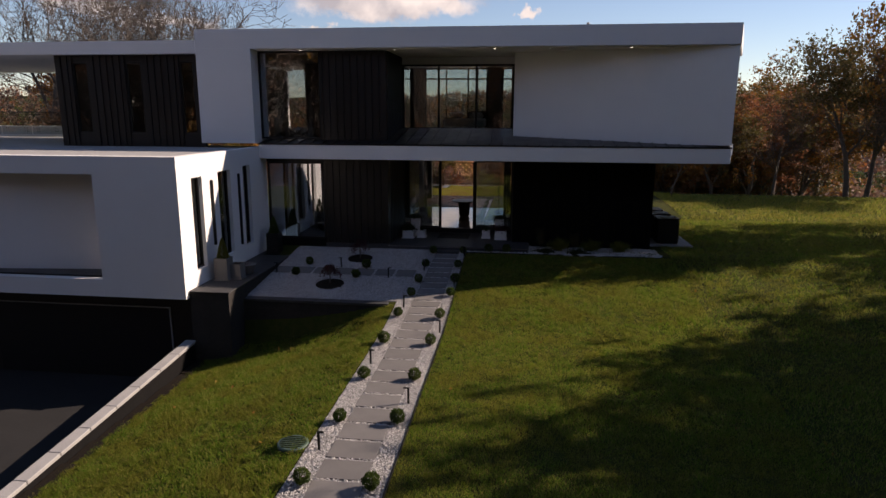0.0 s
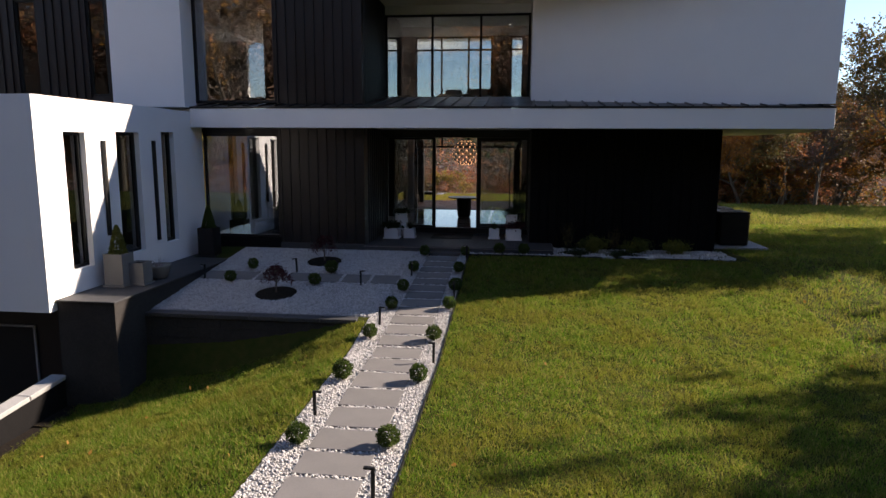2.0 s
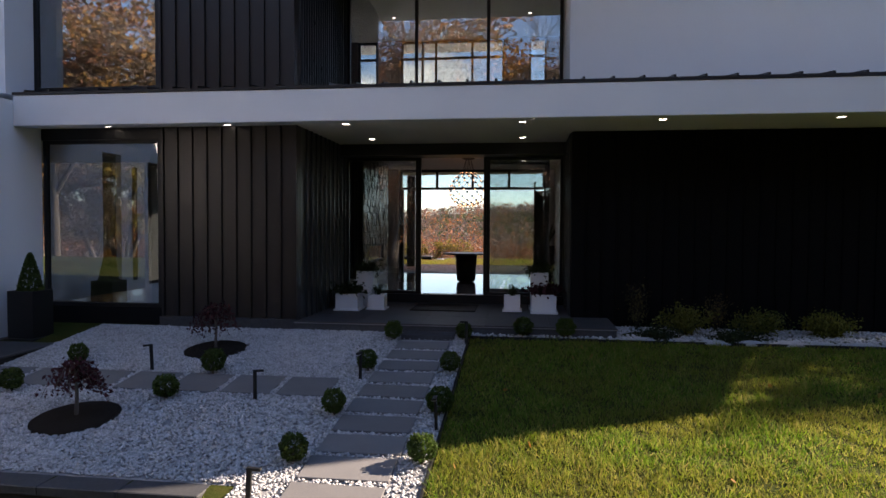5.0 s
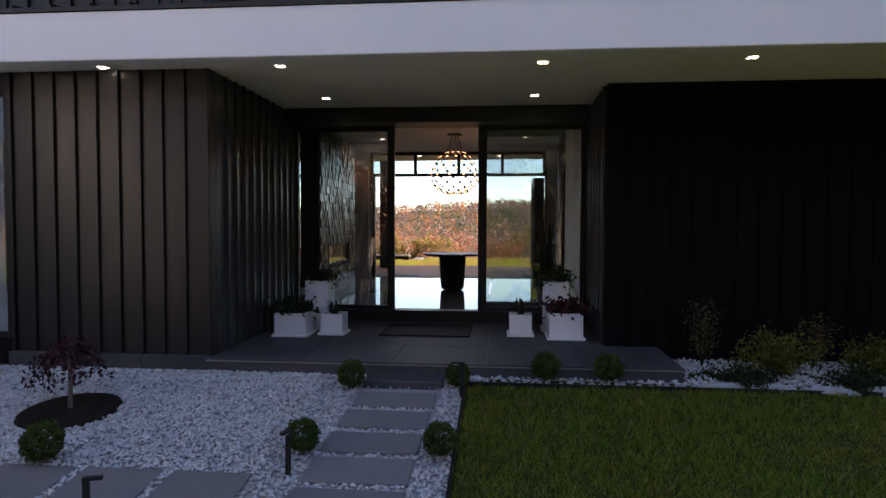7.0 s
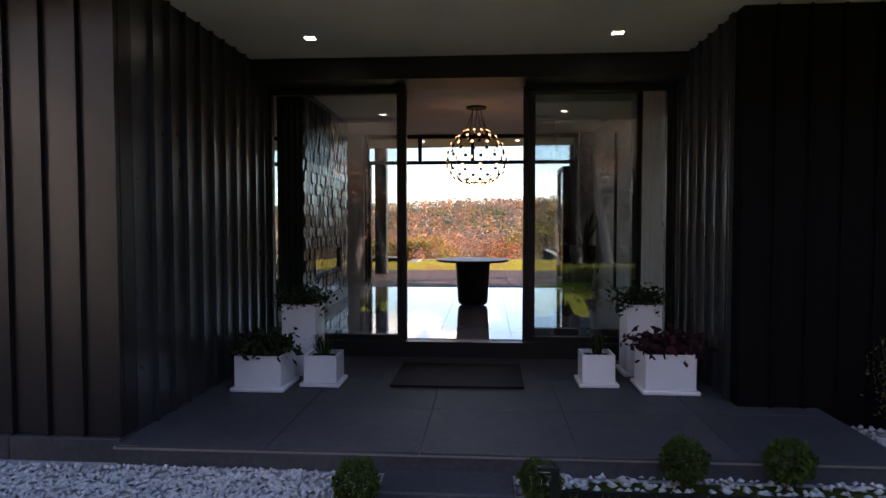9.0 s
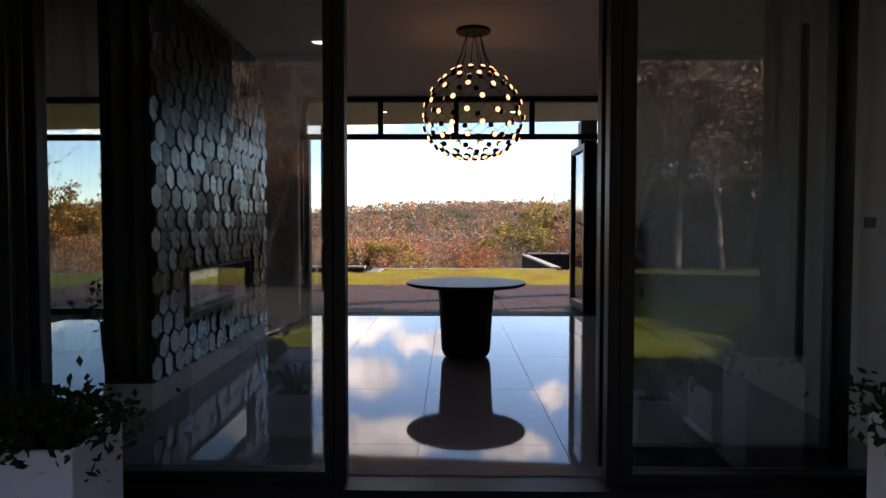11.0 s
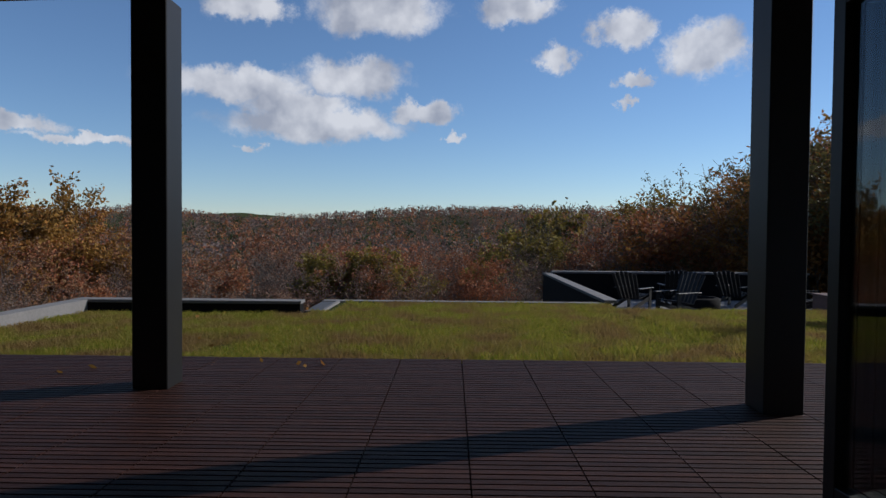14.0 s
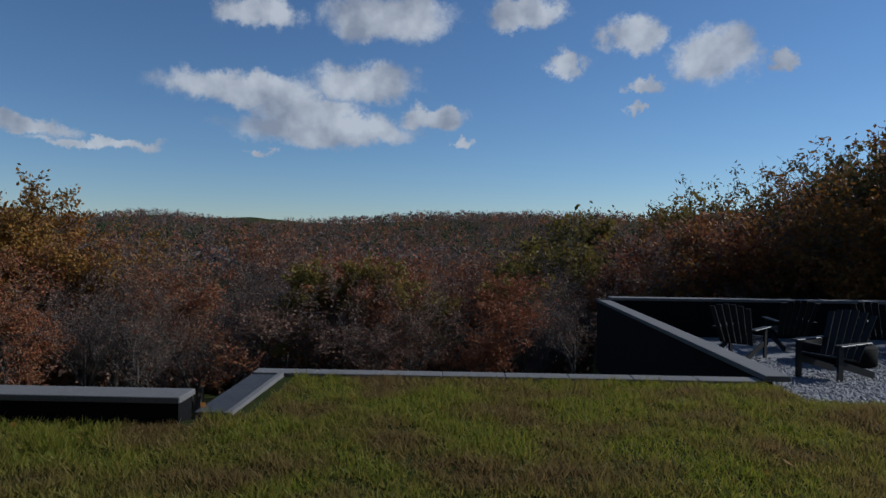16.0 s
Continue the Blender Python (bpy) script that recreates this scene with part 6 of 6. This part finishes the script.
# to the sunny side, out of sight: they throw the long shade on the lawn
for kind, x, y, top in (("dense", 21.5, -6.6, 9.5), ("dense", 24.8, -4.7, 10.5), ("dense", 25.8, -7.6, 11), ("dense", 25.4, -10.0, 11.5), ("dense", 32.6, -7.2, 14), ("olive", 29.2, -10.8, 14), ("dense", 22.0, -12.4, 9.5), ("dense", 29, -14.7, 14.5), ("olive", 34.5, -16.7, 17), ("dense", 24.5, -16.2, 12.5),
                        ("dense", 37.5, -12, 16), ("olive", 39.5, -19, 18), ("olive", 27.8, -5.4, 10.5), ("dense", 28.3, -11.2, 14.5), ("dense", 31.8, -13.4, 17), ("dense", 26.5, -14.2, 14),
                        ("olive", 23.5, 2.6, 7.6), ("olive", 26.0, 6.5, 8.5), ("olive", 24.5, -1.6, 6.8), ("olive", 28, 3.0, 8.4)):
    tree(kind, x, y, top, None, 1.0)
for x, y, top in ((20.5, 3.5, 10.6), (24.5, 5.0, 12.6)):
    tree("dense", x, y, top, None, 0.62)
tree("dense", 11.2, 14.4, 4.6, None, 0.75)
tree("dense", 24.4, -10.4, 13, None, 0.6)
# taller ones at the edge of the woods beside the house
for kind, x, y, top in (("olive", 22.4, 17.5, 9.4), ("thin", 19.0, 20, 6.6), ("thin", 24, 18.5, 10.8), ("orange", 27, 20, 10.2), ("olive", 29.5, 19, 10.0), ("bare2", 26, 18, 11.5)):
    tree(kind, x, y, top)
# front side behind the camera: the woods that the glass mirrors
for k in range(96):
    x, row = -62 + 2.6 * (k // 2) + random.uniform(-1, 1), k % 2
    kinds = ("bare", "rust", "brown", "thin", "orange", "brown", "bare2") if row == 0 else ("rust", "brown", "olive", "orange", "olive")
    tree(random.choice(kinds), x, -40 - 15 * row - random.uniform(0, 10), random.uniform(17, 24) - 3 * row, None, 1.15 + 0.4 * row)

# far woods: one carpet of many small crowns over the valley and hills
rng = np.random.default_rng(9)


def far_woods(name, n, d0, d1, crown, cards, mat, label, seed, around=0):
    rg = np.random.default_rng(seed)
    a = np.radians(rg.uniform(-60, 60, n) + around)
    d = d0 * (d1 / d0) ** rg.uniform(0, 1, n)
    x, y = d * np.sin(a), 10 + d * np.cos(a)
    z = np.array([ground_level(p, q) for p, q in zip(x, y)])
    r = crown * rg.uniform(0.7, 1.4, n) * (1 + d / 2500)
    off = rg.normal(size=(n, cards, 3))
    off /= np.linalg.norm(off, axis=2, keepdims=True)
    off *= rg.uniform(0.5, 1.0, (n, cards, 1)) * (1, 1, 1.15)
    c = np.stack([x, y, z + r * 1.2], 1)[:, None] + off * r[:, None, None]
    s = np.repeat(r * 0.22, cards)
    v, f = leaves_np(c.reshape(-1, 3), 1.0, rg)
    v = v.reshape(-1, 4, 3)
    mid = v.mean(1, keepdims=True)
    v = mid + (v - mid) * s[:, None, None]
    tagged(mesh_np(name, v.reshape(-1, 3), f, mat), label, "woods", "", "stuff")


M_FAR = leaf_mat("far_crown", [(0.135, 0.098, 0.082), (0.165, 0.105, 0.078), (0.115, 0.094, 0.088), (0.17, 0.088, 0.060)], 0.3)
far_woods("woods_front", 420, 62, 130, 3.2, 90, M_BROWN, "brown autumn woods across the front lawn", 8, 180)
far_woods("far_woods_rust", 900, 78, 450, 3.4, 80, M_RUST, "far autumn woods in rust red", 1)
far_woods("far_woods_brown", 2600, 74, 520, 3.4, 70, M_BROWN, "far autumn woods in brown", 2)
far_woods("far_woods_gold", 380, 85, 450, 3.2, 80, M_GOLD, "far autumn woods in gold", 3)
far_woods("far_woods_pine", 3000, 200, 1500, 4.6, 34, M_PINE, "far dark pines among the woods", 4)
far_woods("far_woods_hills", 9000, 400, 2200, 5.0, 26, M_FAR, "wooded hills on the skyline", 5)
far_woods("far_woods_hills_rust", 3200, 380, 2200, 5.0, 26, M_RUST, "wooded hills with rust-red crowns", 6)

# ---- grass blades ----
def grass(name, x0, x1, y0, y1, n, height, label, seed, skip=lambda x, y: False, mat=M_BLADE):
    rg = np.random.default_rng(seed)
    x, y = rg.uniform(x0, x1, n), rg.uniform(y0, y1, n)
    keep = np.array([not skip(a, b) for a, b in zip(x, y)])
    x, y = x[keep], y[keep]
    n = len(x)
    z = np.array([ground_level(a, b) for a, b in zip(x, y)]) - 0.005
    patch = 0.6 + np.array([0.5 * noise.noise(Vector((a * 0.7, b * 0.7, 0))) + 0.7 * noise.noise(Vector((a * 4.5, b * 4.5, 3))) for a, b in zip(x, y)])
    h = height * rg.uniform(0.35, 1.55, n) * np.clip(patch + 0.4, 0.35, 1.9)
    a = rg.uniform(0, 6.283, n)
    w = 0.0046 * rg.uniform(0.7, 1.6, n) * (height / 0.05)
    lx, ly = rg.normal(0, 0.55, n) * h, rg.normal(0, 0.55, n) * h
    p = np.stack([x, y, z], 1)
    side = np.stack([np.cos(a) * w, np.sin(a) * w, 0 * w], 1)
    tip = p + np.stack([lx, ly, h], 1)
    v = np.stack([p - side, p + side, tip], 1).reshape(-1, 3)
    tagged(mesh_np(name, v, np.arange(3 * n).reshape(-1, 3), mat), label, "grass", "", "stuff")


def not_lawn_back(x, y):
    return (y > 13.9 and x < -2.3) or (y > 14.2 and x < -1.96) or y > (15.72 if x < 3.0 else 15.3)


grass("grass_back", -5.85, 6.5, 10.07, 15.75, 330000, 0.05, "mown green lawn behind the house with browned patches", 1, not_lawn_back, M_BLADE_DRY)
grass("grass_front", 0.66, 7.5, -18.5, -3.1, 390000, 0.05, "mown green lawn in front of the house", 2)
grass("grass_front_left", -6.2, -0.95, -18.5, -7.7, 200000, 0.055, "mown green lawn falling towards the driveway", 3)
grass("grass_front_far", 7.5, 16, -16, 6, 190000, 0.065, "mown green lawn beside the house", 4)
grass("grass_side", 10, 27, 0, 17, 70000, 0.12, "mown green lawn running up to the woods", 5, lambda x, y: x < 16 and y < 6)

# loose stones by the fire pit
px_, py_ = rng.uniform(3.1, 9.0, 9000), rng.uniform(15.3, 21, 9000)
pit_spots = np.stack([px_, py_, np.array([ground_level(5, b) + 0.014 for b in py_])], 1)
stones("gravel_pit", pit_spots, 0.024, "loose grey gravel stones of the fire pit terrace", M_STONE_G)

# fallen leaves on lawn and deck
rgl = np.random.default_rng(6)
spots = []
for n, x0, x1, y0, y1 in ((60, 0.8, 9, -15, -3.4), (30, -5, -1.2, -15, -8), (40, -5, 5, 10.3, 15.5), (8, -3.5, -1.0, 9.2, 9.9)):
    for _ in range(n):
        x, y = rgl.uniform(x0, x1), rgl.uniform(y0, y1)
        spots.append((x, y, max(ground_level(x, y), -2) + 0.03 if not (5.9 < y < 10.06) else 0.02))
v, f = leaves_np(np.array(spots), 0.045, rgl, 0.0)
tagged(mesh_np("fallen_leaves", v, f, M_ORANGE), "scattered dry brown autumn leaves", "leaves", "", "stuff")
